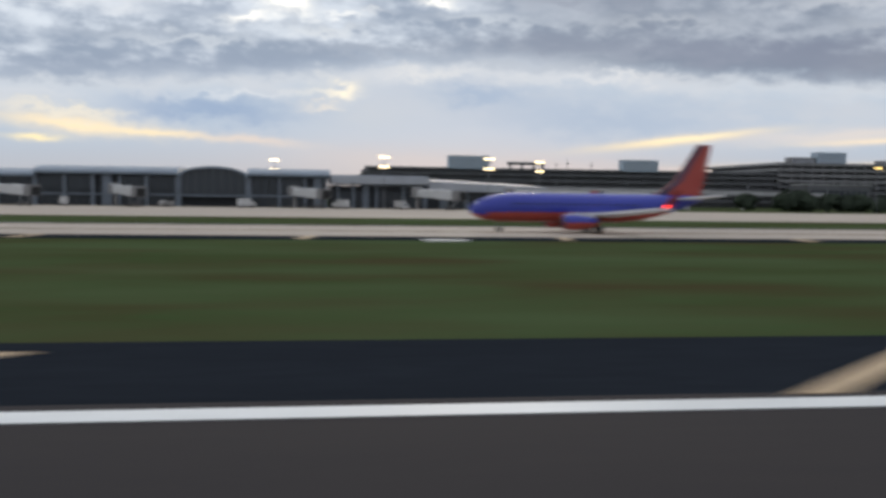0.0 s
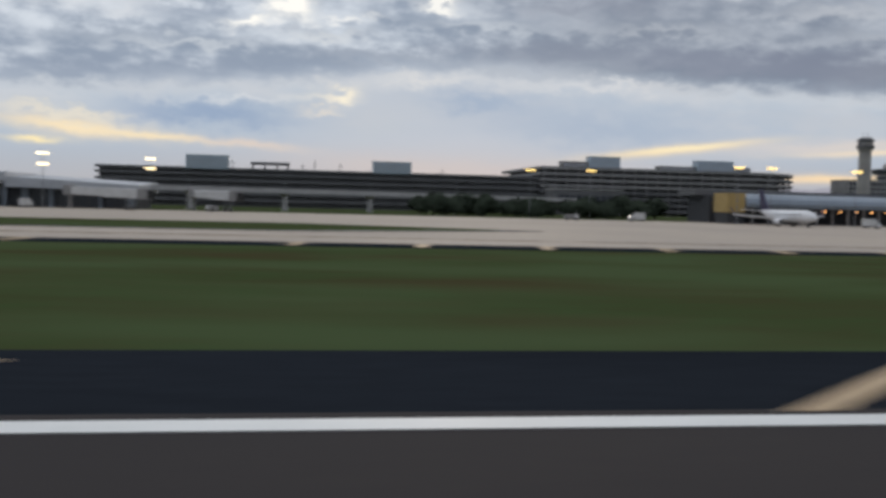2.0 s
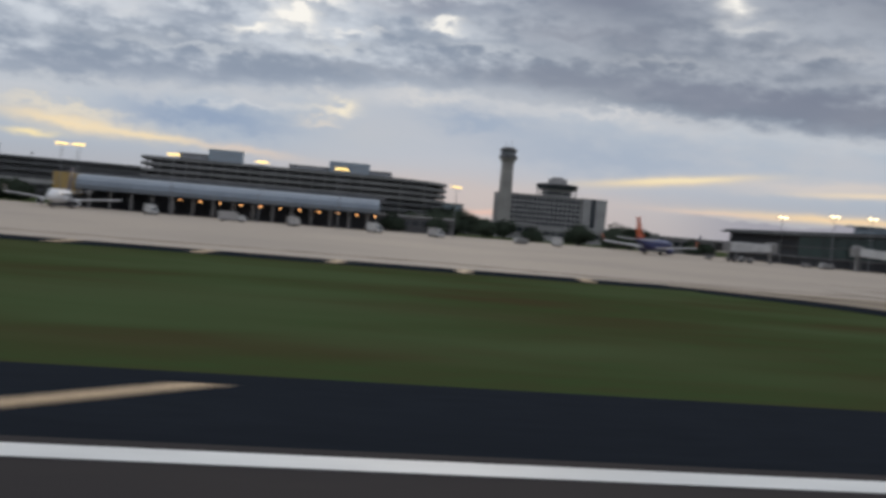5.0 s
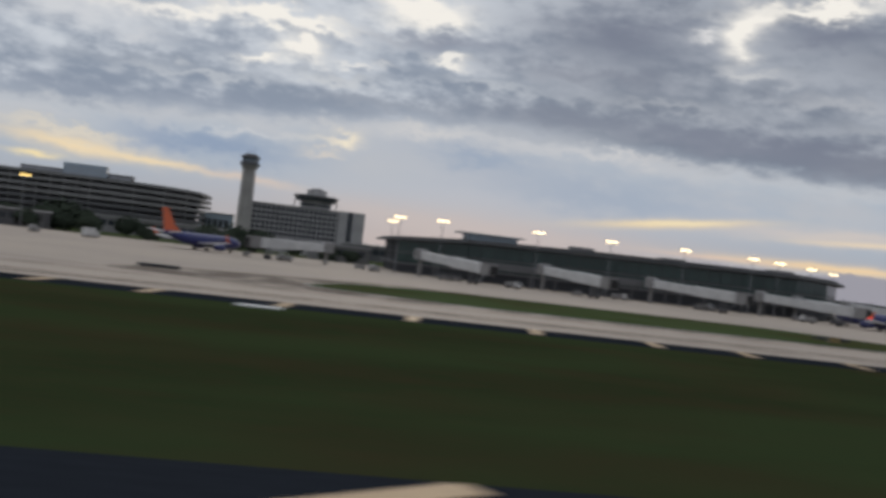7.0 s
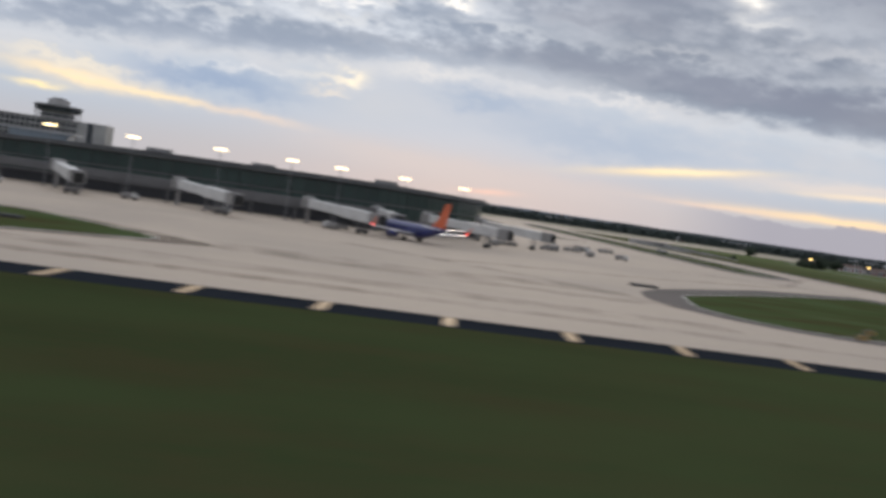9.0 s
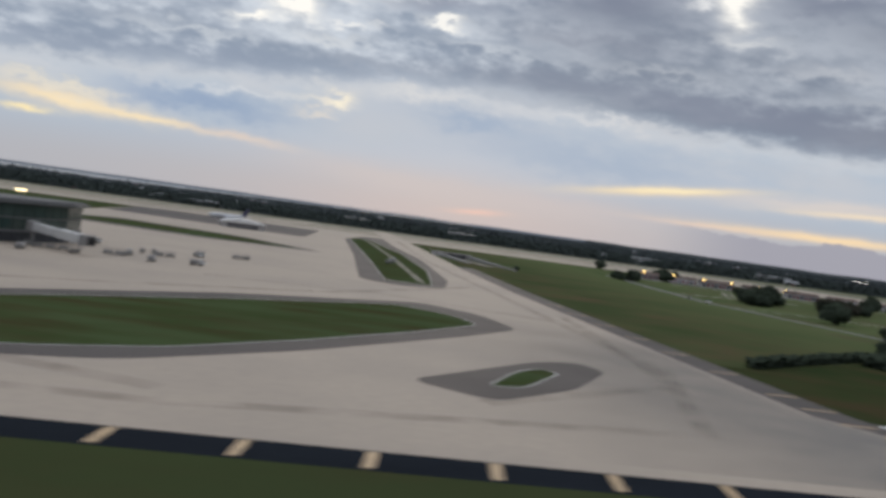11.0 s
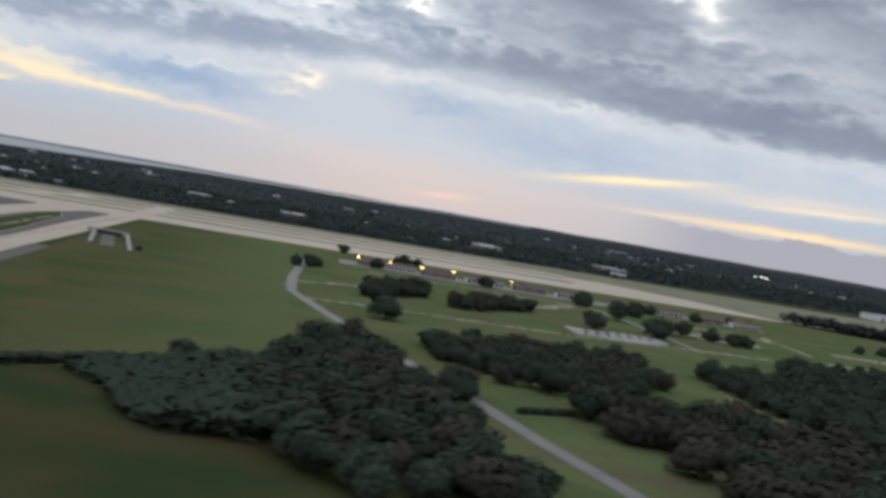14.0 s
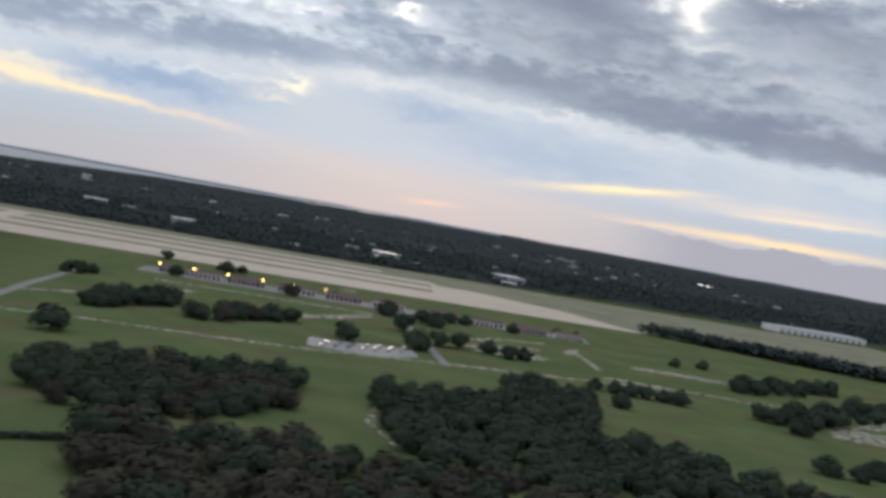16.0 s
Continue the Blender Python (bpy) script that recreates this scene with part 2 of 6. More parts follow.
def veil(m, length, low, high, most=0.5, ends=()):
    """Makes a thin film of wear patchy, so that the surface under it shows through, and lets it run out softly along x or y."""
    t = m.node_tree
    co, n, r = t.nodes.new("ShaderNodeTexCoord"), t.nodes.new("ShaderNodeTexNoise"), t.nodes.new("ShaderNodeMapRange")
    n.inputs["Scale"].default_value, n.inputs["Detail"].default_value = 1.0 / (length * S), 5.0
    t.links.new(co.outputs["Object"], n.inputs["Vector"])
    t.links.new(n.outputs["Fac"], r.inputs[0])
    r.inputs[1].default_value, r.inputs[2].default_value, r.inputs[4].default_value = low, high, most
    out = r.outputs[0]
    for axis, start, stop in ends:
        sep, run, both = t.nodes.new("ShaderNodeSeparateXYZ"), t.nodes.new("ShaderNodeMapRange"), t.nodes.new("ShaderNodeMath")
        run.interpolation_type = 'SMOOTHSTEP'
        run.inputs[1].default_value, run.inputs[2].default_value = min(start, stop) * S, max(start, stop) * S
        run.inputs[3].default_value, run.inputs[4].default_value = (0.0, 1.0) if start < stop else (1.0, 0.0)
        both.operation = 'MULTIPLY'
        t.links.new(co.outputs["Object"], sep.inputs[0])
        t.links.new(sep.outputs[axis], run.inputs[0])
        t.links.new(out, both.inputs[0])
        t.links.new(run.outputs[0], both.inputs[1])
        out = both.outputs[0]
    t.links.new(out, t.nodes["Principled BSDF"].inputs["Alpha"])


def glow(name, colour, strength):
    m = mat(name, colour)
    b = m.node_tree.nodes["Principled BSDF"]
    b.inputs["Emission Color"].default_value, b.inputs["Emission Strength"].default_value = (*colour, 1), strength
    return m


GRASS = mat("mown_grass", (0.046, 0.072, 0.028), 0.95, grain=0.55, size=1.3, stain=0.9, stain_size=9, dark=(0.060, 0.050, 0.025), bump=0.4, stretch=(0.4, 1, 1), spec=0.0, tint=(0.066, 0.092, 0.042), tint_size=13)
DIMGRASS = mat("dark_runway_grass", (0.024, 0.037, 0.016), 0.95, grain=0.55, size=1.3, stain=0.9, stain_size=10, dark=(0.042, 0.034, 0.018), bump=0.4, stretch=(0.5, 1, 1), spec=0.0, tint=(0.034, 0.049, 0.021), tint_size=16, fade=(590, 800, (0.062, 0.076, 0.034), 0.55))
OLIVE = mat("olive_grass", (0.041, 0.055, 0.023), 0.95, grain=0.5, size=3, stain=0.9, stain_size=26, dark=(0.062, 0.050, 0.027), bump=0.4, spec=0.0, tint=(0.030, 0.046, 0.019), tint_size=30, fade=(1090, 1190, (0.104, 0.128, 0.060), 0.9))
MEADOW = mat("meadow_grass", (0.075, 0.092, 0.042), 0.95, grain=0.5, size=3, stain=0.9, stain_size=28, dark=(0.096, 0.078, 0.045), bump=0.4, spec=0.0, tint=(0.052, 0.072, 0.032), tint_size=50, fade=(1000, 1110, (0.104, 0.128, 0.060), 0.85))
DRYGRASS = mat("dry_verge_grass", (0.225, 0.222, 0.165), 0.95, grain=0.5, size=4, stain=0.8, stain_size=60, dark=(0.155, 0.162, 0.112), spec=0.0)
# film that turns the concrete greyer and darker, running out along x and y
DIMCONC = mat("greyer_concrete_film", (0.25, 0.25, 0.245), 0.9, grain=0.4, size=2.0, stain=0.5, stain_size=24, dark=(0.20, 0.20, 0.20), spec=0.1)
veil(DIMCONC, 40.0, 0.15, 0.85, 0.70, ends=((0, 878, 940), (1, 330, 190)))
LAWN = mat("field_grass", (0.104, 0.140, 0.060), 0.9, grain=0.5, size=3, stain=0.9, stain_size=32, dark=(0.108, 0.096, 0.058), bump=0.4, spec=0.0, tint=(0.076, 0.104, 0.046), tint_size=55)
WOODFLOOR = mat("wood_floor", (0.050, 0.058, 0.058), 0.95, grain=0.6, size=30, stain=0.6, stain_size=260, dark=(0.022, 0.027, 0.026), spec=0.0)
ASPHALT = mat("runway_asphalt", (0.042, 0.037, 0.036), 0.95, grain=0.5, size=0.5, stain=0.6, stain_size=9, dark=(0.034, 0.031, 0.032), stretch=(0.35, 1, 1), spec=0.08)
SHOULDER = mat("shoulder_asphalt", (0.0215, 0.0255, 0.032), 0.95, grain=0.4, size=0.6, stain=0.4, stain_size=12, stretch=(0.35, 1, 1), spec=0.0)
BORDER = mat("worn_asphalt", (0.100, 0.087, 0.082), 0.8, grain=0.4, size=1.5, stain=0.5, stain_size=25, spec=0.2)
CONCRETE = mat("pavement_concrete", (0.43, 0.365, 0.30), 0.85, grain=0.35, size=2.0, stain=0.5, stain_size=45, dark=(0.32, 0.28, 0.24), spec=0.15)
OLDCONC = mat("old_concrete", (0.31, 0.26, 0.20), 0.9, grain=0.4, size=2.0, stain=0.9, stain_size=8, dark=(0.20, 0.155, 0.11), spec=0.1, tint=(0.26, 0.215, 0.165), tint_size=14)
STREAK = mat("rubber_streak", (0.18, 0.13, 0.09), 0.9, grain=0.5, size=2, stain=0.5, stain_size=9, dark=(0.27, 0.225, 0.175), spec=0.1)
veil(STREAK, 5.0, 0.30, 0.70, 0.42)
WHITE_LINE = mat("white_line", (0.78, 0.78, 0.75), 0.6, grain=0.3, size=0.6, stain=0.3, stain_size=7)
YELLOW_LINE = mat("yellow_line", (0.50, 0.35, 0.195), 0.65, grain=0.35, size=0.5, stain=0.35, stain_size=5)
SAND = mat("sandy_ground", (0.36, 0.335, 0.29), 0.9, grain=0.5, size=4, stain=0.7, stain_size=16, dark=(0.16, 0.16, 0.09))
veil(SAND, 5.0, 0.30, 0.58, 0.9)
STAINED = mat("stained_concrete", (0.24, 0.20, 0.165), 0.9, grain=0.4, size=2.0, stain=0.8, stain_size=9, dark=(0.12, 0.095, 0.075), spec=0.1)
veil(STAINED, 9.0, 0.34, 0.60, 0.9)
FAINT = mat("faint_rubber_streak", (0.22, 0.18, 0.145), 0.9, grain=0.5, size=2, stain=0.5, stain_size=12, dark=(0.30, 0.26, 0.22), spec=0.1)
veil(FAINT, 9.0, 0.34, 0.72, 0.30)
ROAD = mat("road_asphalt", (0.165, 0.16, 0.158), 0.85, grain=0.4, size=1.5, stain=0.4, stain_size=12)
WATER = mat("bay_water", (0.10, 0.11, 0.12), 0.35, grain=0.2, size=60, bump=0.05)
LIGHT_CONC = mat("light_concrete", (0.42, 0.41, 0.40), 0.8, grain=0.3, size=1.2, stain=0.4, stain_size=7)
GREY_CONC = mat("grey_concrete", (0.26, 0.255, 0.25), 0.85, grain=0.35, size=1.2, stain=0.5, stain_size=8)
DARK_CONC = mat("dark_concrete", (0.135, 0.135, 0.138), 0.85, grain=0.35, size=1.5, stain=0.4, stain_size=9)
# near-black stands in for unlit interiors; it and the glass are lifted for haze
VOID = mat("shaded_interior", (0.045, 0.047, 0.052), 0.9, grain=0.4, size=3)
GLASS = mat("tinted_glass", (0.040, 0.048, 0.056), 0.14, grain=0.2, size=3, spread=0.5)
TOWERCONC = mat("weathered_tower_concrete", (0.36, 0.345, 0.32), 0.85, grain=0.35, size=1.2, stain=0.5, stain_size=9)
CABGLASS = mat("cab_glass", (0.10, 0.12, 0.135), 0.1, grain=0.2, size=3)
CABGLASS.node_tree.nodes["Principled BSDF"].inputs["Alpha"].default_value = 0.7
GREENGLASS = mat("green_tinted_glass", (0.040, 0.070, 0.064), 0.14, grain=0.2, size=3, spread=0.6)
PIER = mat("blue_grey_cladding", (0.19, 0.215, 0.25), 0.6, grain=0.25, size=1.5, stain=0.4, stain_size=6)
METAL = mat("grey_cladding", (0.42, 0.435, 0.46), 0.5, grain=0.25, size=2, stain=0.3, stain_size=10)
ROOFBLUE = mat("blue_grey_roof_metal", (0.38, 0.46, 0.52), 0.5, metal=0.0, grain=0.25, size=2, stain=0.3, stain_size=14)
CANOPY = mat("canopy_roof_metal", (0.235, 0.28, 0.33), 0.5, grain=0.25, size=2, stain=0.3, stain_size=10)
WHITEPAINT = mat("white_paint", (0.74, 0.74, 0.73), 0.45, grain=0.2, size=1.0, stain=0.25, stain_size=4, dark=(0.48, 0.47, 0.45))
STEEL = mat("galvanised_steel", (0.22, 0.225, 0.235), 0.5, metal=0.6, grain=0.2, size=0.6)
RUBBER = mat("black_rubber", (0.02, 0.02, 0.02), 0.9, grain=0.3, size=0.3)
YELLOWBOX = mat("ochre_panel", (0.40, 0.28, 0.10), 0.6, grain=0.3, size=1.5, stain=0.3, stain_size=4)
PLANE_BLUE = mat("aircraft_blue", (0.035, 0.05, 0.36), 0.3, grain=0.15, size=2, stain=0.2, stain_size=6)
PLANE_NAVY = mat("aircraft_navy", (0.02, 0.028, 0.13), 0.3, grain=0.15, size=2)
PLANE_RED = mat("aircraft_red", (0.40, 0.062, 0.045), 0.3, grain=0.15, size=2, stain=0.2, stain_size=6)
PLANE_ORANGE = mat("aircraft_orange", (0.58, 0.125, 0.05), 0.3, grain=0.15, size=2)
PLANE_WHITE = mat("aircraft_white", (0.74, 0.74, 0.75), 0.3, grain=0.12, size=2, stain=0.15, stain_size=5)
PLANE_PURPLE = mat("aircraft_dark_tail", (0.05, 0.045, 0.09), 0.35, grain=0.15, size=2)
DARKMETAL = mat("dark_roof_metal", (0.10, 0.105, 0.105), 0.55, metal=0.2, grain=0.3, size=2, stain=0.3, stain_size=10)
BRIDGEPAINT = mat("bridge_paint", (0.56, 0.56, 0.55), 0.5, grain=0.3, size=1.0, stain=0.4, stain_size=4)
BARK = mat("bark", (0.06, 0.048, 0.036), 0.95, grain=0.6, size=0.3)
LEAF_A = mat("oak_foliage", (0.056, 0.070, 0.049), 0.95, grain=0.5, size=5, dark=(0.041, 0.053, 0.040), spread=0.6, spec=0.0)
LEAF_B = mat("brownish_foliage", (0.066, 0.062, 0.048), 0.95, grain=0.5, size=5, dark=(0.054, 0.053, 0.042), spread=0.6, spec=0.0)
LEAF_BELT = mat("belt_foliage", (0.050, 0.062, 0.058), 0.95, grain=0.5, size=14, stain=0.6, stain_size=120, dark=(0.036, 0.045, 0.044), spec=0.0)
# far foliage: distance haze is mixed into this paler, bluer base colour
LEAF_HAZED = mat("hazed_woodland_foliage", (0.074, 0.086, 0.090), 0.95, grain=0.5, size=14, stain=0.6, stain_size=160, dark=(0.050, 0.060, 0.066), spec=0.0)
ROOFBROWN = mat("brown_shingle", (0.13, 0.085, 0.07), 0.85, grain=0.4, size=0.8, spread=0.5)
REDDOOR = mat("red_brown_door", (0.17, 0.045, 0.035), 0.7, grain=0.3, size=0.8)
LAMP_WHITE = glow("floodlight_white", (1.0, 0.80, 0.46), 3.8)
LAMP_FAR = glow("far_floodlight", (1.0, 0.95, 0.86), 7.0)
LAMP_AMBER = glow("floodlight_amber", (1.0, 0.70, 0.22), 2.6)
LAMP_YELLOW = glow("sodium_lamp", (1.0, 0.66, 0.20), 5.0)
LAMP_ORANGE = glow("canopy_lamp", (1.0, 0.46, 0.16), 3.0)
LAMP_RED = glow("red_beacon", (1.0, 0.06, 0.05), 4.0)


# ---- mesh helpers ----
def box(bm, x0, x1, y0, y1, z0, z1):
    v = [bm.verts.new(p) for p in ((x0, y0, z0), (x1, y0, z0), (x1, y1, z0), (x0, y1, z0), (x0, y0, z1), (x1, y0, z1), (x1, y1, z1), (x0, y1, z1))]
    for f in ((3, 2, 1, 0), (4, 5, 6, 7), (0, 1, 5, 4), (1, 2, 6, 5), (2, 3, 7, 6), (3, 0, 4, 7)):
        bm.faces.new([v[i] for i in f])
    return bm


def prism(bm, outline, z0, z1):
    """An upright body over an outline of (x, y), counter-clockwise."""
    low = [bm.verts.new((x, y, z0)) for x, y in outline]
    top = [bm.verts.new((x, y, z1)) for x, y in outline]
    bm.faces.new(low[::-1])
    bm.faces.new(top)
    n = len(low)
    for i in range(n):
        bm.faces.new((low[i], low[(i + 1) % n], top[(i + 1) % n], top[i]))
    return bm


def rings(bm, stations, n=16, cap=True):
    """A body through rings of vertices: each station is (centre, axis_u, axis_v)."""
    loops = []
    for c, u, v in stations:
        c, u, v = Vector(c), Vector(u), Vector(v)
        loops.append([bm.verts.new(c + u * math.cos(2 * math.pi * k / n) + v * math.sin(2 * math.pi * k / n)) for k in range(n)])
    for a, b in zip(loops, loops[1:]):
        for k in range(n):
            bm.faces.new((a[k], a[(k + 1) % n], b[(k + 1) % n], b[k]))
    if cap:
        bm.faces.new(loops[0][::-1])
        bm.faces.new(loops[-1])
    return bm


def tube(bm, p0, p1, r0, r1=None, n=8):
    p0, p1 = Vector(p0), Vector(p1)
    d = (p1 - p0).normalized()
    u = d.orthogonal().normalized()
    w = d.cross(u)
    r1 = r0 if r1 is None else r1
    return rings(bm, ((p0, u * r0, w * r0), (p1, u * r1, w * r1)), n)


def lathe(bm, profile, n=24):
    """A body of revolution round z through (radius, z)."""
    return rings(bm, [((0, 0, z), (r, 0, 0), (0, r, 0)) for r, z in profile], n)


def slab(bm, corners, thick):
    """A flat or tapering plate: corners of its upper face, counter-clockwise from above."""
    top = [bm.verts.new(c) for c in corners]
    low = [bm.verts.new((c[0], c[1], c[2] - thick)) for c in corners]
    bm.faces.new(top)
    bm.faces.new(low[::-1])
    n = len(top)
    for i in range(n):
        bm.faces.new((low[i], low[(i + 1) % n], top[(i + 1) % n], top[i]))
    return bm


def mesh_of(name, bm, *materials):
    bmesh.ops.scale(bm, vec=(S, S, S), verts=bm.verts)
    bmesh.ops.recalc_face_normals(bm, faces=bm.faces)
    me = bpy.data.meshes.new(name)
    bm.to_mesh(me)
    bm.free()
    for m in materials:
        me.materials.append(m)
    return me


def part(name, bm, material, parent, label="", smooth=False):
    """Links a bmesh, or a mesh made before, as one mesh object under a thing or a part."""
    me = mesh_of(name, bm, material) if isinstance(bm, bmesh.types.BMesh) else bm
    if smooth:
        me.polygons.foreach_set("use_smooth", [True] * len(me.polygons))
    ob = new(name, me)
    ob.parent = parent
    if label:
        ob["label"] = label
    return ob


def thing(name, m, label, category, group="", kind=""):
    ob = new(name)
    ob.empty_display_size = 0.2
    ob.matrix_basis = m
    return tagged(ob, label, category, group, kind)


def solid(name, bm, material, label, category, group="", kind="", m=None):
    ob = new(name, mesh_of(name, bm, material))
    if m is not None:
        ob.matrix_basis = m
    return tagged(ob, label, category, group, kind)


B = bmesh.new

# ---- ground, pavements and markings ----
def rounded(points, radius, steps=5):
    """The outline with its corners rounded."""
    out, n = [], len(points)
    for i in range(n):
        p, a, b = Vector(points[i]), Vector(points[i - 1]), Vector(points[(i + 1) % n])
        ra, rb = min(radius, (a - p).length * 0.45), min(radius, (b - p).length * 0.45)
        s, e = p + (a - p).normalized() * ra, p + (b - p).normalized() * rb
        for k in range(steps + 1):
            u = k / steps
            q = s * (1 - u) ** 2 + p * 2 * u * (1 - u) + e * u ** 2
            out.append((q.x, q.y))
    return out


def paved(name, outline, top, material, label, category, radius=0.0):
    """A flat layer over an outline given counter-clockwise."""
    pts = rounded(outline, radius) if radius else outline
    bm = B()
    vs = [bm.verts.new((x, y, top)) for x, y in pts]
    edges = [bm.edges.new((vs[i], vs[(i + 1) % len(vs)])) for i in range(len(vs))]
    bmesh.ops.triangle_fill(bm, use_beauty=True, edges=edges)
    low = bmesh.ops.extrude_face_region(bm, geom=list(bm.faces))
    bmesh.ops.translate(bm, vec=(0, 0, -top - 0.2), verts=[g for g in low["geom"] if isinstance(g, bmesh.types.BMVert)])
    return solid(name, bm, material, label, category, kind="structure")


def rect(x0, x1, y0, y1):
    return [(x0, y0), (x1, y0), (x1, y1), (x0, y1)]


def ribbon(points, width):
    """The outline of a band of that width along a line."""
    left, right = [], []
    for i, p in enumerate(points):
        a, b = Vector(points[max(i - 1, 0)]), Vector(points[min(i + 1, len(points) - 1)])
        d = (b - a).normalized()
        q, nrm = Vector(p), Vector((-d.y, d.x)) * width / 2
        left.append(tuple(q + nrm))
        right.append(tuple(q - nrm))
    return right + left[::-1]


bm = B()
slab(bm, [(-9000, -3000, 0), (13000, -3000, 0), (13000, 10300, 0), (-9000, 10300, 0)], 2.0)
ground = solid("ground", bm, GRASS, "dark green mown airfield grass with brown patches", "grass", kind="structure")
paved("field", [(962, 60), (2600, 60), (2600, 985), (1712, 1000), (1000, 1010), (975, 700), (962, 400)], 0.03, LAWN, "light green open grass with worn brown patches", "field")
paved("long_grass", [(476, 31.4), (960, 31.4), (952, 103.8), (486, 103.8), (476, 80)], 0.03, DIMGRASS, "dark grass beside the runway, paler towards one end", "grass", 4)
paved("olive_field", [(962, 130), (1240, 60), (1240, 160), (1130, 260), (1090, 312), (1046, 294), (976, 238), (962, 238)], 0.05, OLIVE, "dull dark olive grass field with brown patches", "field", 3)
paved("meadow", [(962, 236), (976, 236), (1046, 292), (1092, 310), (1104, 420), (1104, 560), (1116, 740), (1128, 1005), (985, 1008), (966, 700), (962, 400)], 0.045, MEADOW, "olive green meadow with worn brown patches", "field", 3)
paved("far_verge", [(-2500, 984), (2300, 984), (2300, 1400), (-2500, 1400)], 0.045, DRYGRASS, "pale dry grass between far pavements", "grass")
paved("worn_concrete", [(876, 117), (998, 117), (998, 133), (974, 145), (959, 155), (950.5, 171), (949, 330), (905, 330), (890, 232), (880, 200), (876, 168)], 0.09, DIMCONC, "darker grey concrete at the taxiway bend", "apron", 5)
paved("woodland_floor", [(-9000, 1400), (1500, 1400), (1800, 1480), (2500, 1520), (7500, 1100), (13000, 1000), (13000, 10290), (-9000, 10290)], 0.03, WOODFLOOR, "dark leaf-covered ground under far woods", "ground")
paved("bay_water", [(-9000, 4900), (-100, 4750), (150, 5600), (600, 8000), (1500, 9200), (4600, 10000), (5400, 10290), (-9000, 10290)], 0.04, WATER, "pale strip of bay water under the evening sky", "water")

runway = paved("runway", rect(-900, 1010, -26, 22.2), 0.06, ASPHALT, "grey grooved asphalt runway with faint rubber wear", "runway")
shoulder = paved("runway_shoulder", rect(-900, 1000, 22.2, 31.6), 0.05, SHOULDER, "dark blue-black asphalt runway shoulder", "shoulder")
taxi_shoulder = paved("taxiway_shoulder", rect(-900, 940, 103.4, 112.2), 0.05, SHOULDER, "dark asphalt strip beside the pale taxiway", "shoulder")
apron = paved("apron", [(-900, 112), (1000, 112), (1000, 134), (975, 146), (960, 156), (952, 172), (951, 420), (956, 600), (975, 1012), (700, 1012), (690, 420), (300, 345), (-900, 345)], 0.07, CONCRETE, "pale worn concrete taxiway and apron", "apron", 6)

# white edge line of the runway
bm = B()
slab(bm, [(-900, 20.45, 0.085), (905, 20.45, 0.085), (905, 21.5, 0.085), (-900, 21.5, 0.085)], 0.02)
edge_line = part("edge_line", bm, WHITE_LINE, runway, "solid white painted edge line")

# slanting yellow bars on the runway shoulder
bm = B()
slab(bm, [(-0.7, -3.9, 0.075), (0.7, -3.9, 0.075), (9.2, 3.7, 0.075), (7.8, 3.7, 0.075)], 0.02)
bar = mesh_of("yellow_bar", bm, YELLOW_LINE)
for k in range(-4, 30):
    x = {-3: -17.2, -2: 12.8, -1: 43.1, 3: 164.0}.get(k, 74.1 + 29.56 * k)
    if not 425 < x < 570:
        ob = part("yellow_bar", bar, None, shoulder)
        ob.location = (x * S, 25.9 * S, 0)
for a, b in (((486.2, 22.6), (492.3, 29.4)), ((504.2, 24.2), (501.6, 28.2)), ((510.6, 26.6), (514.4, 29.0)), ((533.5, 25.6), (541.8, 31.0)), ((561.6, 25.4), (568.0, 30.6))):
    bm = B()
    prism(bm, ribbon([a, b], 1.5), 0.055, 0.09)
    part("yellow_bar", bm, YELLOW_LINE, shoulder)

# short yellow bars on the taxiway shoulder
bm = B()
slab(bm, [(-1.3, -3.6, 0.075), (0.1, -3.6, 0.075), (1.3, 3.5, 0.075), (-0.1, 3.5, 0.075)], 0.02)
tick = mesh_of("taxiway_bar", bm, YELLOW_LINE)
for x0, x1, step in ((-270.6, 155, 30.07), (164.7, 425, 14.72), (498.5, 512, 9.7), (519.9, 580, 14.6), (590.2, 735, 14.78), (737.4, 905, 15.0)):
    while x0 < x1:
        ob = part("taxiway_bar", tick, None, taxi_shoulder)
        ob.location = (x0 * S, 108.0 * S, 0)
        x0 += step

# crossing taxiway between runway and parallel taxiway
cross = paved("crossing_shoulder", [(410, 22.4), (512, 22.4), (506, 31.2), (495, 32.2), (489, 33.9), (483, 37), (478.6, 40), (476.8, 45), (477.2, 52), (479.4, 65), (482, 82), (488, 97), (500, 103), (424, 103), (436, 90), (439.6, 76), (441.2, 64), (440.6, 54), (433, 36)], 0.065, SHOULDER, "dark asphalt border of a crossing taxiway", "shoulder", 5)
paved("crossing_taxiway", [(428, 21.9), (486, 21.9), (484, 29), (479.5, 33.5), (475.6, 35.6), (472.4, 39.8), (470.4, 45), (469.9, 50), (470, 62), (472.2, 84), (478, 99), (492, 111.8), (424, 111.8), (440.5, 99), (447.8, 83), (448.8, 70), (448.5, 56), (446.2, 42), (439, 31)], 0.09, OLDCONC, "pale concrete crossing taxiway with dark tyre streaks", "taxiway", 4)
bm = B()
slab(bm, [(-3.3, -0.5, 0.11), (3.3, 0.2, 0.11), (3.3, 0.7, 0.11), (-3.3, 0.0, 0.11)], 0.02)
cbar = mesh_of("crossing_bar", bm, YELLOW_LINE)
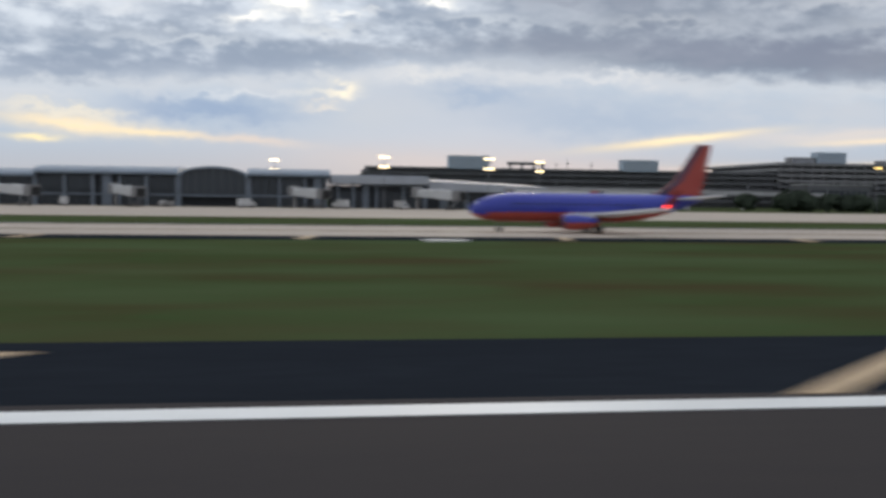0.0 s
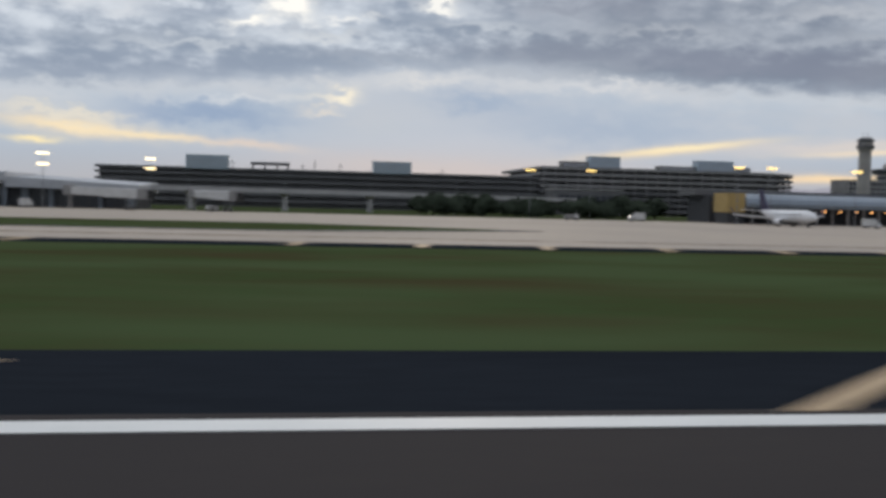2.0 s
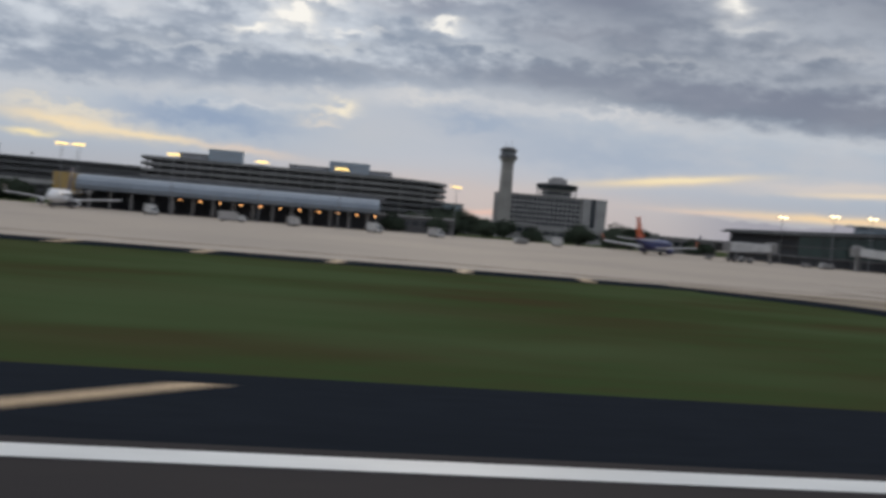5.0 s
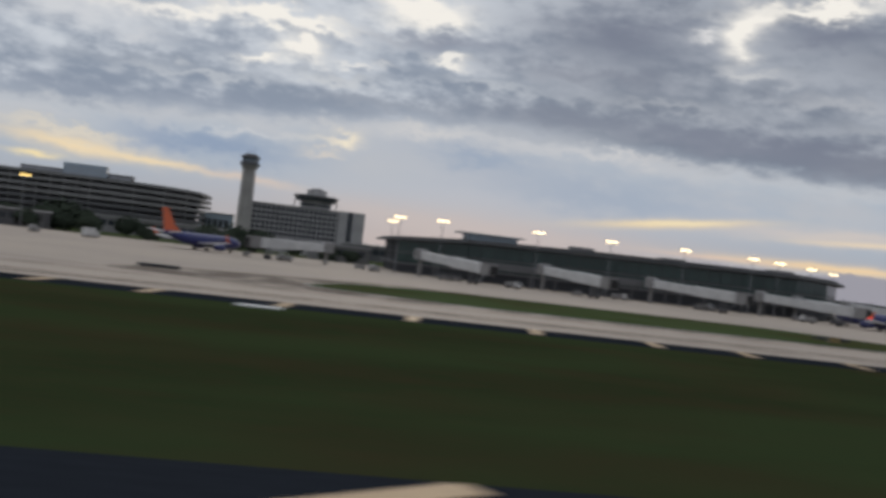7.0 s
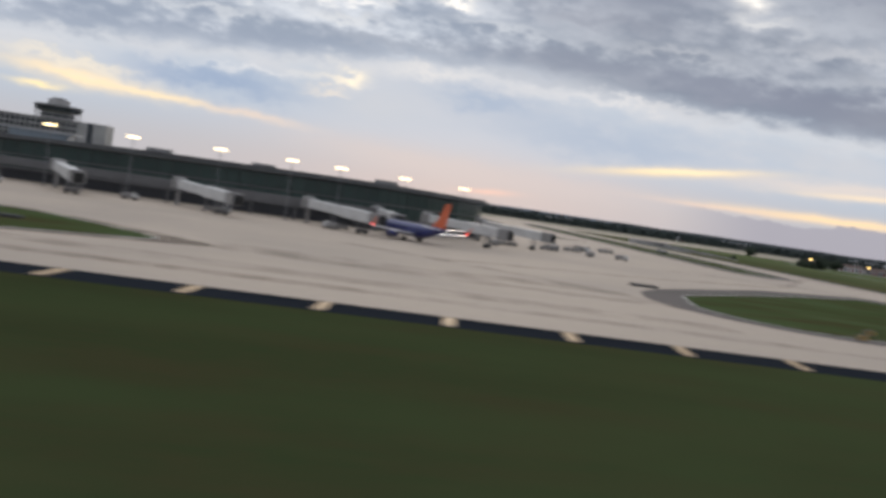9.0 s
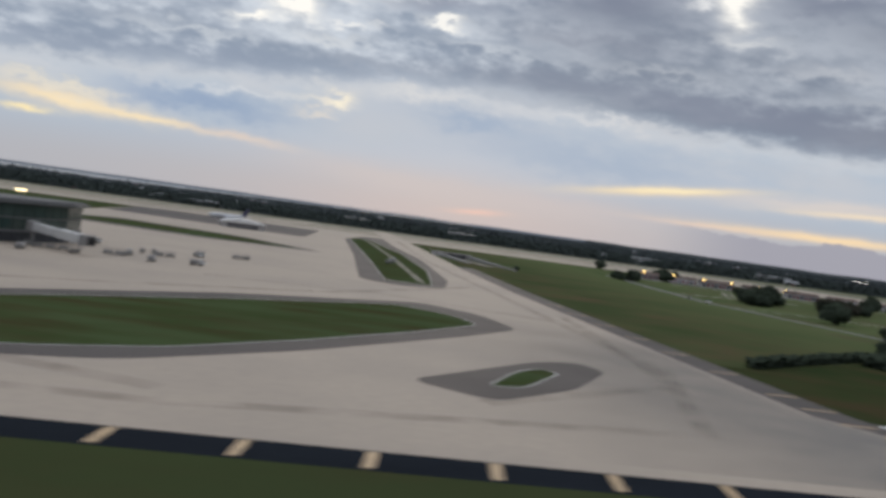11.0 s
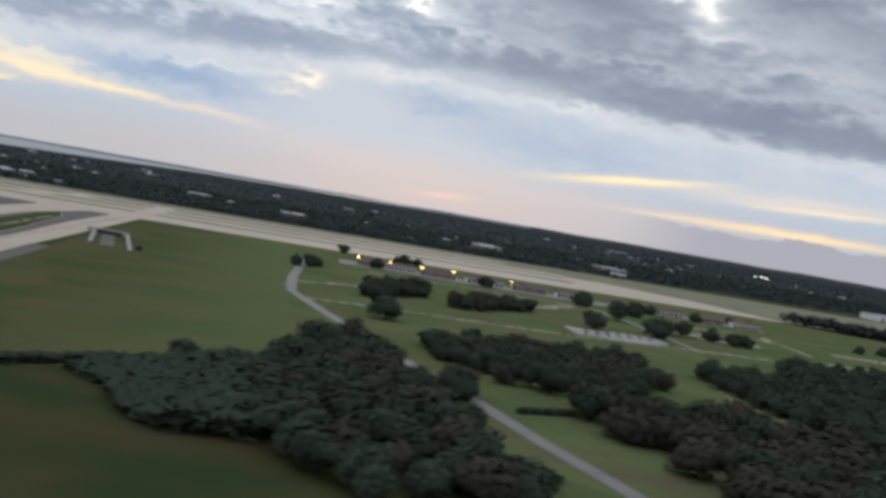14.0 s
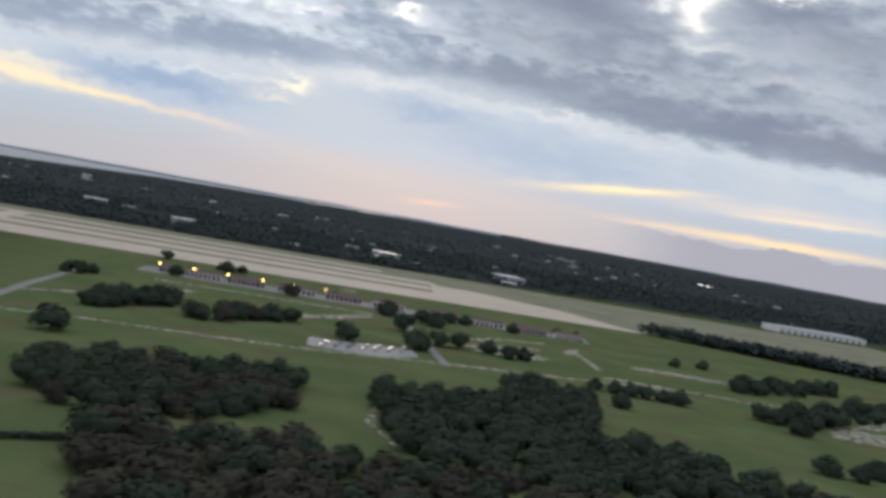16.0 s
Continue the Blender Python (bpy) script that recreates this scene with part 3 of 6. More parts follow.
for bx, by in ((473.9, 57.6), (475.2, 45.5), (445.4, 53.8), (443, 42), (480.4, 92.9), (488.5, 99.5)):
    ob = part("crossing_bar", cbar, None, cross)
    ob.location = (bx * S, by * S, 0)
for line, w in (([(459.4, 130), (459.3, 86), (458.8, 60), (458.6, 38)], 1.8), ([(458.6, 42), (460.6, 31.3), (462.2, 26.2), (463.2, 22.2)], 1.3), ([(458.6, 42), (456.2, 31.5), (454.3, 26.2), (452, 22.2)], 1.0), ([(458.8, 44), (458.5, 37)], 2.2),
                ([(459.5, 86), (464, 98), (480, 112), (520, 122), (700, 128)], 4.5), ([(459.5, 86), (454, 98), (438, 112), (400, 124), (150, 128), (-200, 128)], 4.5),
                ([(420, 118), (500, 120), (620, 119)], 7.0), ([(470, 138), (560, 140), (760, 141)], 8.0),
                ([(700, 128), (830, 127), (915, 142), (936, 210), (938, 600), (960, 990)], 4.0), ([(720, 214), (790, 255), (860, 310), (930, 420)], 4.0), ([(700, 230), (740, 200), (770, 160), (830, 136)], 5.0),
                ([(470, 155), (500, 150), (540, 140)], 3.0), ([(676, 172), (715, 176), (757, 190)], 12.0), ([(676, 168), (720, 166), (765, 170)], 7.0), ([(820, 320), (880, 330), (945, 300)], 3.0), ([(880, 150), (930, 190), (946, 330)], 4.0)):
    paved("tyre_mark", ribbon(line, w), 0.10, STREAK if line[0][1] < 90 or line[-1][1] < 50 else FAINT, "faint brown tyre streak on pale concrete", "tyre mark")

# grass islands in the apron, with dark borders
ISLANDS = []


def island(border, inner, label, radius, edge=BORDER):
    ISLANDS.append(label)
    paved("island_border", border, 0.11 + 0.006 * len(ISLANDS), edge, "dark worn asphalt border round a grass island", "shoulder", radius)
    ring = rounded(inner, radius * 0.8)
    paved("kerb_line", ribbon(ring + ring[:1], 0.9), 0.155 + 0.006 * len(ISLANDS), LIGHT_CONC, "thin pale kerb line round a grass island", "kerb")
    return paved("grass_island", inner, 0.16 + 0.006 * len(ISLANDS), GRASS, label, "grass", radius * 0.8)


island([(-900, 148), (150, 148), (196, 172), (196, 178), (150, 200), (-900, 200)], [(-900, 150), (148, 150), (188, 172), (188, 178), (148, 198), (-900, 198)], "long strip of dark green grass between taxiways", 6)
island([(504, 150), (540, 144), (640, 146), (676, 166), (676, 172), (640, 200), (560, 204), (515, 172)], [(536, 158), (560, 148), (640, 149), (666, 166), (666, 172), (640, 196), (566, 198), (545, 182)], "strip of green grass beside the taxiway", 8, STAINED)
island([(760, 180), (764, 162), (775, 150), (790, 146.5), (804, 147), (821, 153), (851, 183), (893, 236), (914, 266), (909, 296), (892, 314), (832, 272), (779, 218), (766, 200)], [(769, 176), (772, 162), (780, 154), (792, 153), (806, 157), (827, 170), (852, 198), (880, 234), (902, 266), (897, 284), (882, 297), (836, 260), (798, 224), (777, 202)], "rounded green grass island in the concrete", 7)
island([(869, 164), (882, 152), (902, 172), (918, 200), (914, 210), (902, 203)], [(884, 166), (891, 168), (904, 190), (901, 194), (894, 186)], "small dark island with a grass tip", 5)
island([(877, 391), (892, 377), (913, 392), (923, 440), (936, 630), (938, 815), (946, 985), (925, 980), (898, 845), (887, 570)], [(889, 400), (909, 398), (922, 506), (928, 668), (924, 850), (914, 905), (904, 870), (895, 560)], "long green grass island with a paler strip", 8)
paved("drain_strip", ribbon([(906, 410), (914, 600), (919, 840)], 3.2), 0.23, SAND, "pale strip through the grass island", "strip")
island([(672, 590), (800, 548), (868, 560), (816, 630), (735, 668)], [(690, 600), (800, 560), (858, 566), (812, 620), (740, 655)], "triangle of grass beyond the apron", 6)
paved("worn_apron", [(700, 800), (860, 760), (880, 980), (700, 1000)], 0.10, BORDER, "darker worn asphalt parking area", "apron", 10)
for gx, gy in ((513, 164), (640, 172), (773, 216)):
    bm = B()
    prism(bm, rounded(rect(-3.5, 3.5, -1.2, 1.2), 1.0), 0, 0.5)
    solid("drain_cover", bm, VOID, "dark low drain inlet in the grass", "drain", m=at(gx, gy, 0.14))

# dark shoulder with yellow bars beside the north taxiway
north_shoulder = paved("north_shoulder", [(1000, 134.5), (1000, 144), (984, 152), (968, 160), (962.5, 174), (961, 420), (966, 600), (955, 600), (950.5, 420), (951.4, 172), (959.6, 156), (975.4, 146)], 0.075, BORDER, "dark asphalt shoulder with short yellow bars", "shoulder")
bm = B()
slab(bm, [(-3.9, -0.5, 0.1), (3.9, -0.5, 0.1), (3.9, 0.5, 0.1), (-3.9, 0.5, 0.1)], 0.02)
nbar = mesh_of("north_bar", bm, YELLOW_LINE)
for bx, by, turn in ((957.6, 166, -4), (957.5, 195, 0), (957.3, 223, 0), (957, 253, 0), (957, 283, 0), (957, 314, 0), (957, 345, 0), (957, 376, 0), (960, 158.5, 35), (969.5, 152.8, 62), (983, 147, 70), (957.4, 180, 0)):
    ob = part("north_bar", nbar, None, north_shoulder)
    ob.matrix_basis = at(bx, by, 0, 0, 0, turn)

# far runway and its taxiways
paved("far_runway", [(-2500, 985), (1702, 985), (1640, 1120), (1550, 1200), (1490, 1200), (1470, 1082), (-2500, 1082)], 0.10, CONCRETE, "far pale runway ending in the grass", "runway")
for y0, y1, x1 in ((1112, 1162, 1480), (1196, 1236, 1500), (1285, 1315, 1440)):
    paved("far_taxiway", rect(-2500, x1, y0, y1), 0.08, CONCRETE, "narrow pale pavement beside the far runway", "taxiway")
paved("link_taxiway", ribbon([(700, 1000), (760, 1080), (840, 1180), (880, 1290)], 26), 0.12, CONCRETE, "pale link between the far taxiways", "taxiway")
paved("link_taxiway", ribbon([(962, 984), (968, 1120), (972, 1290)], 24), 0.12, CONCRETE, "pale link between the far taxiways", "taxiway")

# roads, paths and lots of the park to the north
paved("park_road", ribbon([(1128, 800), (1122, 740), (1112, 640), (1108, 560), (1124, 478), (1146, 375), (1162, 311), (1171, 264), (1180, 229), (1190, 180), (1198, 120)], 6.5), 0.09, ROAD, "narrow grey asphalt road winding through grass", "road")
for line, w in (([(1112, 532), (1122, 535), (1157, 541), (1239, 542), (1291, 548), (1378, 568), (1456, 579), (1549, 600), (1597, 592), (1760, 600)], 4.0), ([(1114, 618), (1135, 634), (1164, 652), (1190, 658)], 4.5), ([(1412, 646), (1440, 655), (1468, 668)], 4.0),
                ([(1505, 640), (1512, 690), (1516, 738)], 4.0), ([(1575, 690), (1600, 678), (1632, 672)], 5.0), ([(1180, 780), (1290, 775), (1370, 770)], 5.0), ([(1428, 712), (1460, 735), (1498, 750)], 5.0), ([(1306, 350), (1300, 385), (1312, 430)], 2.0)):
    paved("park_path", ribbon(line, w * 1.4), 0.07, SAND, "pale sandy track through the grass", "path")
paved("park_road", ribbon([(1373, 775), (1377, 720), (1376, 664), (1374, 600), (1372, 560)], 6.0), 0.09, ROAD, "short grey road between low buildings and lot", "road")
paved("parking_lot", [(1286, 560), (1310, 557), (1336, 560), (1358, 576), (1358, 604), (1328, 600), (1303, 594), (1290, 597)], 0.10, GREY_CONC, "pale grey parking lot", "parking lot", 5)
paved("parking_lot", [(1600, 500), (1640, 494), (1690, 530), (1625, 540)], 0.10, SAND, "pale sandy patch in the grass", "bare ground", 5)
paved("service_yard", [(1160, 826), (1560, 800), (1566, 836), (1164, 872)], 0.10, ROAD, "grey service yard along low buildings", "yard", 5)
for outline in ([(1424, 640), (1466, 648), (1474, 662), (1430, 656)], [(1540, 676), (1606, 668), (1634, 680), (1560, 692)], [(1490, 600), (1530, 596), (1540, 606), (1500, 612)], [(1640, 540), (1700, 560), (1760, 600), (1700, 590)], [(1400, 700), (1440, 706), (1430, 716), (1396, 712)], [(1410, 658), (1446, 676), (1482, 698), (1476, 706), (1436, 688), (1406, 668)], [(1292, 680), (1330, 716), (1356, 756), (1350, 762), (1320, 728), (1286, 688)], [(1505, 700), (1526, 738), (1518, 744), (1498, 706)], [(1198, 700), (1216, 738), (1208, 744), (1190, 706)]):
    paved("bare_patch", outline, 0.065, SAND, "pale sandy bare patch in worn grass", "bare ground", 4)
for sx, sy in ((1240, 690), (1300, 700), (1355, 942), (1190, 682)):
    paved("sand_bunker", rounded(rect(sx - 9, sx + 9, sy - 6, sy + 6), 6), 0.09, SAND, "pale oval sand patch in the grass", "bunker")

# pale marker slabs in the grass
for mx, my, turn in ((978.5, 174, 4), (973, 172, 4), (966, 168, 2), (15, 101.6, 0), (532, 101, 0)):
    bm = B()
    prism(bm, rounded(rect(-2.4, 2.4, -0.9, 0.9), 0.3, 2), 0, 0.12)
    solid("marker_slab", bm, WHITE_LINE, "white concrete marker slab lying in the grass", "marker", "marker slabs", m=at(mx, my, 0.05, 0, 0, turn))

bm = B()
prism(bm, rounded(rect(-1.5, 1.5, -0.5, 0.5), 0.3, 2), 0, 0.1)
solid("marker_slab", bm, LIGHT_CONC, "pale concrete marker slab lying in dark grass", "marker", m=at(503.6, 34.0, 0.05, 0, 0, 8))
# ---- aircraft ----
def aircraft(m, label, body, belly, fin, wing=PLANE_WHITE, engine=None, split=2.6, length=33.6, lights=False, fin_top=None):
    """A twin-jet airliner with its nose towards +x, wheels on z = 0."""
    k = length / 33.6
    root = thing("airliner", m, label, "airplane")
    bm = B()
    prof = ((16.8, 0.05, 3.0), (16.5, 0.55, 3.02), (15.8, 1.05, 3.1), (14.6, 1.5, 3.22), (13.0, 1.8, 3.35), (11.0, 1.93, 3.45), (-4.0, 1.93, 3.45), (-8.0, 1.75, 3.65), (-11.5, 1.3, 4.1), (-14.5, 0.75, 4.6), (-16.4, 0.3, 4.95), (-16.8, 0.08, 5.0))
    rings(bm, [((x * k, 0, z), (0, r, 0), (0, 0, r * 1.04)) for x, r, z in prof], 20)
    me = mesh_of("fuselage", bm, body, belly)
    for p in me.polygons:
        p.use_smooth = True
        if p.center.z / S < split - 0.03 * p.center.x / S:
            p.material_index = 1
    part("fuselage", me, None, root)
    bm = B()
    slab(bm, [(15.35 * k, -0.85, 3.95), (15.35 * k, 0.85, 3.95), (14.3 * k, 1.2, 4.55), (14.3 * k, -1.2, 4.55)], 0.12)
    part("cockpit_window", bm, GLASS, root)
    for side in (-1, 1):
        bm = B()
        slab(bm, [(4.2 * k, 1.5 * side, 2.6), (-3.2 * k, 1.5 * side, 2.5), (-5.6 * k, 16.6 * side, 3.7), (-4.0 * k, 16.8 * side, 3.75), (-0.2 * k, 6.0 * side, 2.95)][::side], 0.35)
        w = part("wing", bm, wing, root)
        bm = B()
        slab(bm, [(-4.2 * k, 16.75 * side, 3.75), (-5.6 * k, 16.6 * side, 3.75), (-6.6 * k, 17.2 * side, 6.0), (-5.9 * k, 17.2 * side, 6.0)][::side], 0.12)
        part("winglet", bm, fin, w)
        if lights:
            bm = B()
            box(bm, -5.0 * k, -4.6 * k, 16.7 * side - 0.15, 16.7 * side + 0.15, 3.75, 4.05)
            part("tip_light", bm, LAMP_RED, w)
        bm = B()
        rings(bm, [((x * k, 4.9 * side, 1.55), (0, r, 0), (0, 0, r)) for x, r in ((4.9, 0.85), (4.6, 1.0), (3.2, 1.05), (1.2, 0.8), (0.2, 0.5))], 16)
        me = mesh_of("engine", bm, engine or body, belly)
        for p in me.polygons:
            p.material_index = 1 if p.center.z / S < 1.45 else 0
        e = part("engine", me, None, root, smooth=True)
        # dark disc paints the shaded hollow of the intake
        bm = B()
        rings(bm, [((x * k, 4.9 * side, 1.55), (0, r, 0), (0, 0, r)) for x, r in ((4.95, 0.82), (5.0, 0.70))], 16)
        part("intake", bm, VOID, e)
        bm = B()
        slab(bm, [(3.6 * k, 4.9 * side - 0.15, 2.9), (0.6 * k, 4.9 * side - 0.15, 2.75), (0.6 * k, 4.9 * side + 0.15, 2.75), (3.6 * k, 4.9 * side + 0.15, 2.9)], 0.6)
        part("pylon", bm, wing, e)
        bm = B()
        slab(bm, [(-12.3 * k, 0.6 * side, 4.9), (-15.4 * k, 0.5 * side, 4.9), (-16.8 * k, 7.0 * side, 5.5), (-15.5 * k, 7.1 * side, 5.5)][::side], 0.22)
        part("tailplane", bm, wing, root)
        bm = B()
        tube(bm, (-0.6 * k, 2.8 * side, 2.2), (-0.6 * k, 2.8 * side, 0.6), 0.16)
        leg = part("main_gear_leg", bm, STEEL, root)
        for dy in (-0.35, 0.35):
            bm = B()
            tube(bm, (-0.6 * k, 2.8 * side + dy - 0.17, 0.56), (-0.6 * k, 2.8 * side + dy + 0.17, 0.56), 0.56, n=14)
            part("main_wheel", bm, RUBBER, leg)
    bm = B()
    v = [(-9.4, 5.2), (-12.4, 7.4), (-15.6, 12.5), (-17.7, 12.5), (-16.2, 5.2)]
    f0, f1 = [bm.verts.new((x * k, -0.16, z)) for x, z in v], [bm.verts.new((x * k, 0.16, z)) for x, z in v]
    bm.faces.new(f0)
    bm.faces.new(f1[::-1])
    for i in range(5):
        bm.faces.new((f0[i], f1[i], f1[(i + 1) % 5], f0[(i + 1) % 5]))
    tail = part("fin", bm, fin, root)
    if fin_top:
        bm = B()
        v = [(-9.9, 5.4), (-12.5, 7.4), (-15.7, 12.45), (-16.5, 12.45), (-13.5, 7.4), (-11.2, 5.4)]
        f0, f1 = [bm.verts.new((x * k, -0.19, z)) for x, z in v], [bm.verts.new((x * k, 0.19, z)) for x, z in v]
        bm.faces.new(f0)
        bm.faces.new(f1[::-1])
        for i in range(6):
            bm.faces.new((f0[i], f1[i], f1[(i + 1) % 6], f0[(i + 1) % 6]))
        part("leading_edge", bm, fin_top, tail, "dark purple leading edge of the fin")
    bm = B()
    tube(bm, (12.6 * k, 0, 2.0), (12.6 * k, 0, 0.4), 0.11)
    leg = part("nose_gear_leg", bm, STEEL, root)
    for dy in (-0.22, 0.22):
        bm = B()
        tube(bm, (12.6 * k, dy - 0.1, 0.36), (12.6 * k, dy + 0.1, 0.36), 0.36, n=12)
        part("nose_wheel", bm, RUBBER, leg)
    for side in (-1, 1):
        pane = mesh_of("cabin_window", box(B(), -0.13, 0.13, 1.89 * side - 0.03, 1.89 * side + 0.06 * side, 3.75, 4.1), GLASS)
        for i in range(22):
            ob = part("cabin_window", pane, None, root)
            ob.location.x = (11.0 - i * 0.82) * k * S
    return root


aircraft(at(38.9, 128, 0.07, 0, 0, 180), "blue airliner with red belly and red tail taxiing on concrete", PLANE_BLUE, PLANE_RED, PLANE_RED, engine=PLANE_BLUE, split=3.0, lights=True, fin_top=PLANE_PURPLE)
aircraft(at(311, 298, 0.07, 0, 0, -86), "white airliner parked on the apron facing the runway", PLANE_WHITE, PLANE_WHITE, PLANE_PURPLE, lights=False)
aircraft(at(505.0, 318, 0.07, 0, 0, 48), "dark blue airliner with an orange tail parked by trees", PLANE_NAVY, PLANE_NAVY, PLANE_ORANGE)
aircraft(at(724, 281, 0.07, 0, 0, 117), "dark blue airliner with an orange tail parked at the gate", PLANE_NAVY, PLANE_NAVY, PLANE_ORANGE, wing=PLANE_WHITE, lights=True)
aircraft(at(789, 947, 0.12, 0, 0, 215), "white cargo airliner with a dark tail on far apron", PLANE_WHITE, PLANE_WHITE, PLANE_PURPLE, length=44)


# ---- lamps ----
def mast(x, y, height, lamp, label, group, heads=3, cross=2.6, lens=0.48, tiers=1):
    root = thing("light_mast", at(x, y, 0), label, "light mast", group)
    bm = B()
    tube(bm, (0, 0, 0), (0, 0, height - 0.4), 0.2, 0.1, 10)
    part("pole", bm, STEEL, root)
    for tier in range(tiers):
        top = height - 3.6 * tier
        bm = B()
        tube(bm, (-cross / 2, 0, top - 0.3), (cross / 2, 0, top - 0.3), 0.08)
        part("crossbar", bm, STEEL, root)
        for i in range(heads):
            u = (i / max(heads - 1, 1) - 0.5) * cross
            bm = B()
            prism(bm, rounded(rect(u - 0.55, u + 0.55, -0.35, 0.35), 0.2, 2), top - 0.3, top + 0.15)
            h = part("lamp_housing", bm, STEEL, root)
            bm = B()
            slab(bm, [(u - lens, -0.38, top - lens * 0.6), (u + lens, -0.38, top - lens * 0.6), (u + lens, -0.42, top + lens * 0.6), (u - lens, -0.42, top + lens * 0.6)], 0.05)
            part("lens", bm, lamp, h)
    return root


for lx, ly, lz in ((567.5, 310, 18.6), (581.7, 309.5, 19), (613, 304.5, 18.9), (637.7, 303.2, 18.8), (664, 304, 19), (686.2, 299.3, 18.8), (702, 311, 18.8), (725, 330, 18.7), (751, 358, 18.6), (569, 349, 18.2)):
    mast(lx, ly, lz, LAMP_WHITE, "tall apron mast with lit white floodlights", "apron masts by the terminal")
for lx, ly, lz in ((28, 345, 18.8), (64.6, 334.6, 18.4), (93.2, 375, 19), (-12, 372, 18)):
    mast(lx, ly, lz, LAMP_WHITE, "tall apron mast with lit white floodlights", "apron masts by the first terminal", tiers=2)
for lx, ly, lz in ((241.5, 376, 19.2), (266, 373, 19.5), (304.6, 321.7, 20.2), (312, 311.5, 19.8), (341.4, 307.5, 19.3), (368.6, 307.1, 19.4), (393.3, 295.1, 18.9), (439, 352, 18.6)):
    mast(lx, ly, lz, LAMP_AMBER, "tall apron mast with lit amber floodlights", "amber apron masts")


# ---- jet bridges and ground vehicles ----
def jet_bridge(x0, y0, z0, x1, y1, z1, label="white covered boarding bridge on a wheeled support"):
    """From the rotunda at (x0, y0), floor z0, down to the cab at (x1, y1), floor z1."""
    turn = math.degrees(math.atan2(y1 - y0, x1 - x0))
    n = math.hypot(x1 - x0, y1 - y0)
    root = thing("jet_bridge", at(x0, y0, 0.07, 0, 0, turn), label, "jet bridge", "boarding bridges")

    def tunnel(a, b, half, low, high):
        bm = B()
        za, zb = z0 + (z1 - z0) * a / n, z0 + (z1 - z0) * b / n
        v = [bm.verts.new(p) for p in ((a, -half, za + low), (b, -half, zb + low), (b, half, zb + low), (a, half, za + low), (a, -half, za + high), (b, -half, zb + high), (b, half, zb + high), (a, half, za + high))]
        for f in ((3, 2, 1, 0), (4, 5, 6, 7), (0, 1, 5, 4), (1, 2, 6, 5), (2, 3, 7, 6), (3, 0, 4, 7)):
            bm.faces.new([v[i] for i in f])
        bmesh.ops.bevel(bm, geom=list(bm.edges), offset=0.12, segments=1, affect="EDGES")
        return bm

    bm = B()
    lathe(bm, ((2.3, z0 - 0.2), (2.3, z0 + 3.0), (1.2, z0 + 3.4)), 16)
    part("rotunda", bm, GREY_CONC, root)
    bm = B()
    tube(bm, (0, 0, 0), (0, 0, z0 - 0.2), 0.6, n=12)
    part("column", bm, GREY_CONC, root)
    part("inner_tunnel", tunnel(1.6, n * 0.55, 1.5, 0, 2.7), BRIDGEPAINT, root)
    part("outer_tunnel", tunnel(n * 0.5, n - 1.6, 1.75, -0.2, 2.95), BRIDGEPAINT, root)
    bm = B()
    prism(bm, rounded([(n - 2, -2.1), (n + 1.6, -2.1), (n + 2.2, 0), (n + 1.6, 2.1), (n - 2, 2.1)], 0.5, 2), z1 - 0.3, z1 + 3.2)
    part("cab", bm, GREY_CONC, root)
    bm = B()
    box(bm, n + 1.9, n + 2.4, -1.4, 1.4, z1 - 0.1, z1 + 2.6)
    part("bellows", bm, RUBBER, root)
    d = n * 0.8
    for side in (-1, 1):
        bm = B()
        tube(bm, (d, 1.3 * side, 0.7), (d, 1.3 * side, z1 + 0.2), 0.22)
        leg = part("drive_column", bm, STEEL, root)
        bm = B()
        tube(bm, (d, 1.3 * side - 0.3, 0.6), (d, 1.3 * side + 0.3, 0.6), 0.6, n=14)
        part("wheel", bm, RUBBER, leg)
    bm = B()
    box(bm, d - 0.5, d + 0.5, -1.8, 1.8, 0.6, 1.4)
    part("axle_beam", bm, DARK_CONC, root)
    bm = B()
    for i in range(9):
        box(bm, n - 4 - i * 0.45, n - 3.6 - i * 0.45, 2.0, 3.0, z1 - 0.2 - i * z1 / 9.5, z1 - 0.05 - i * z1 / 9.5)
    part("service_stair", bm, STEEL, root)
    return root


for b in ((575.4, 307, 5.6, 593, 281, 3.6), (616.4, 305, 5.5, 629, 275, 3.8), (653, 302.6, 5.3, 672, 274, 3.8), (693, 304, 5.0, 713, 276, 3.6), (716, 322, 5.0, 721, 297, 3.8), (733, 318, 5.2, 756, 298, 3.8), (758, 352, 5.2, 780, 334, 3.8), (545, 311, 4.2, 522, 300, 3.6),
          (-104, 338, 4.4, -86, 318, 3.6), (-66, 346, 4.5, -54, 322, 3.6), (-4, 345, 4.4, 6, 322, 3.6), (40, 342, 4.5, 52, 322, 3.6), (73, 336, 4.8, 100, 321, 4.0), (112, 352, 4.8, 128, 336, 4.0)):
    jet_bridge(*b)


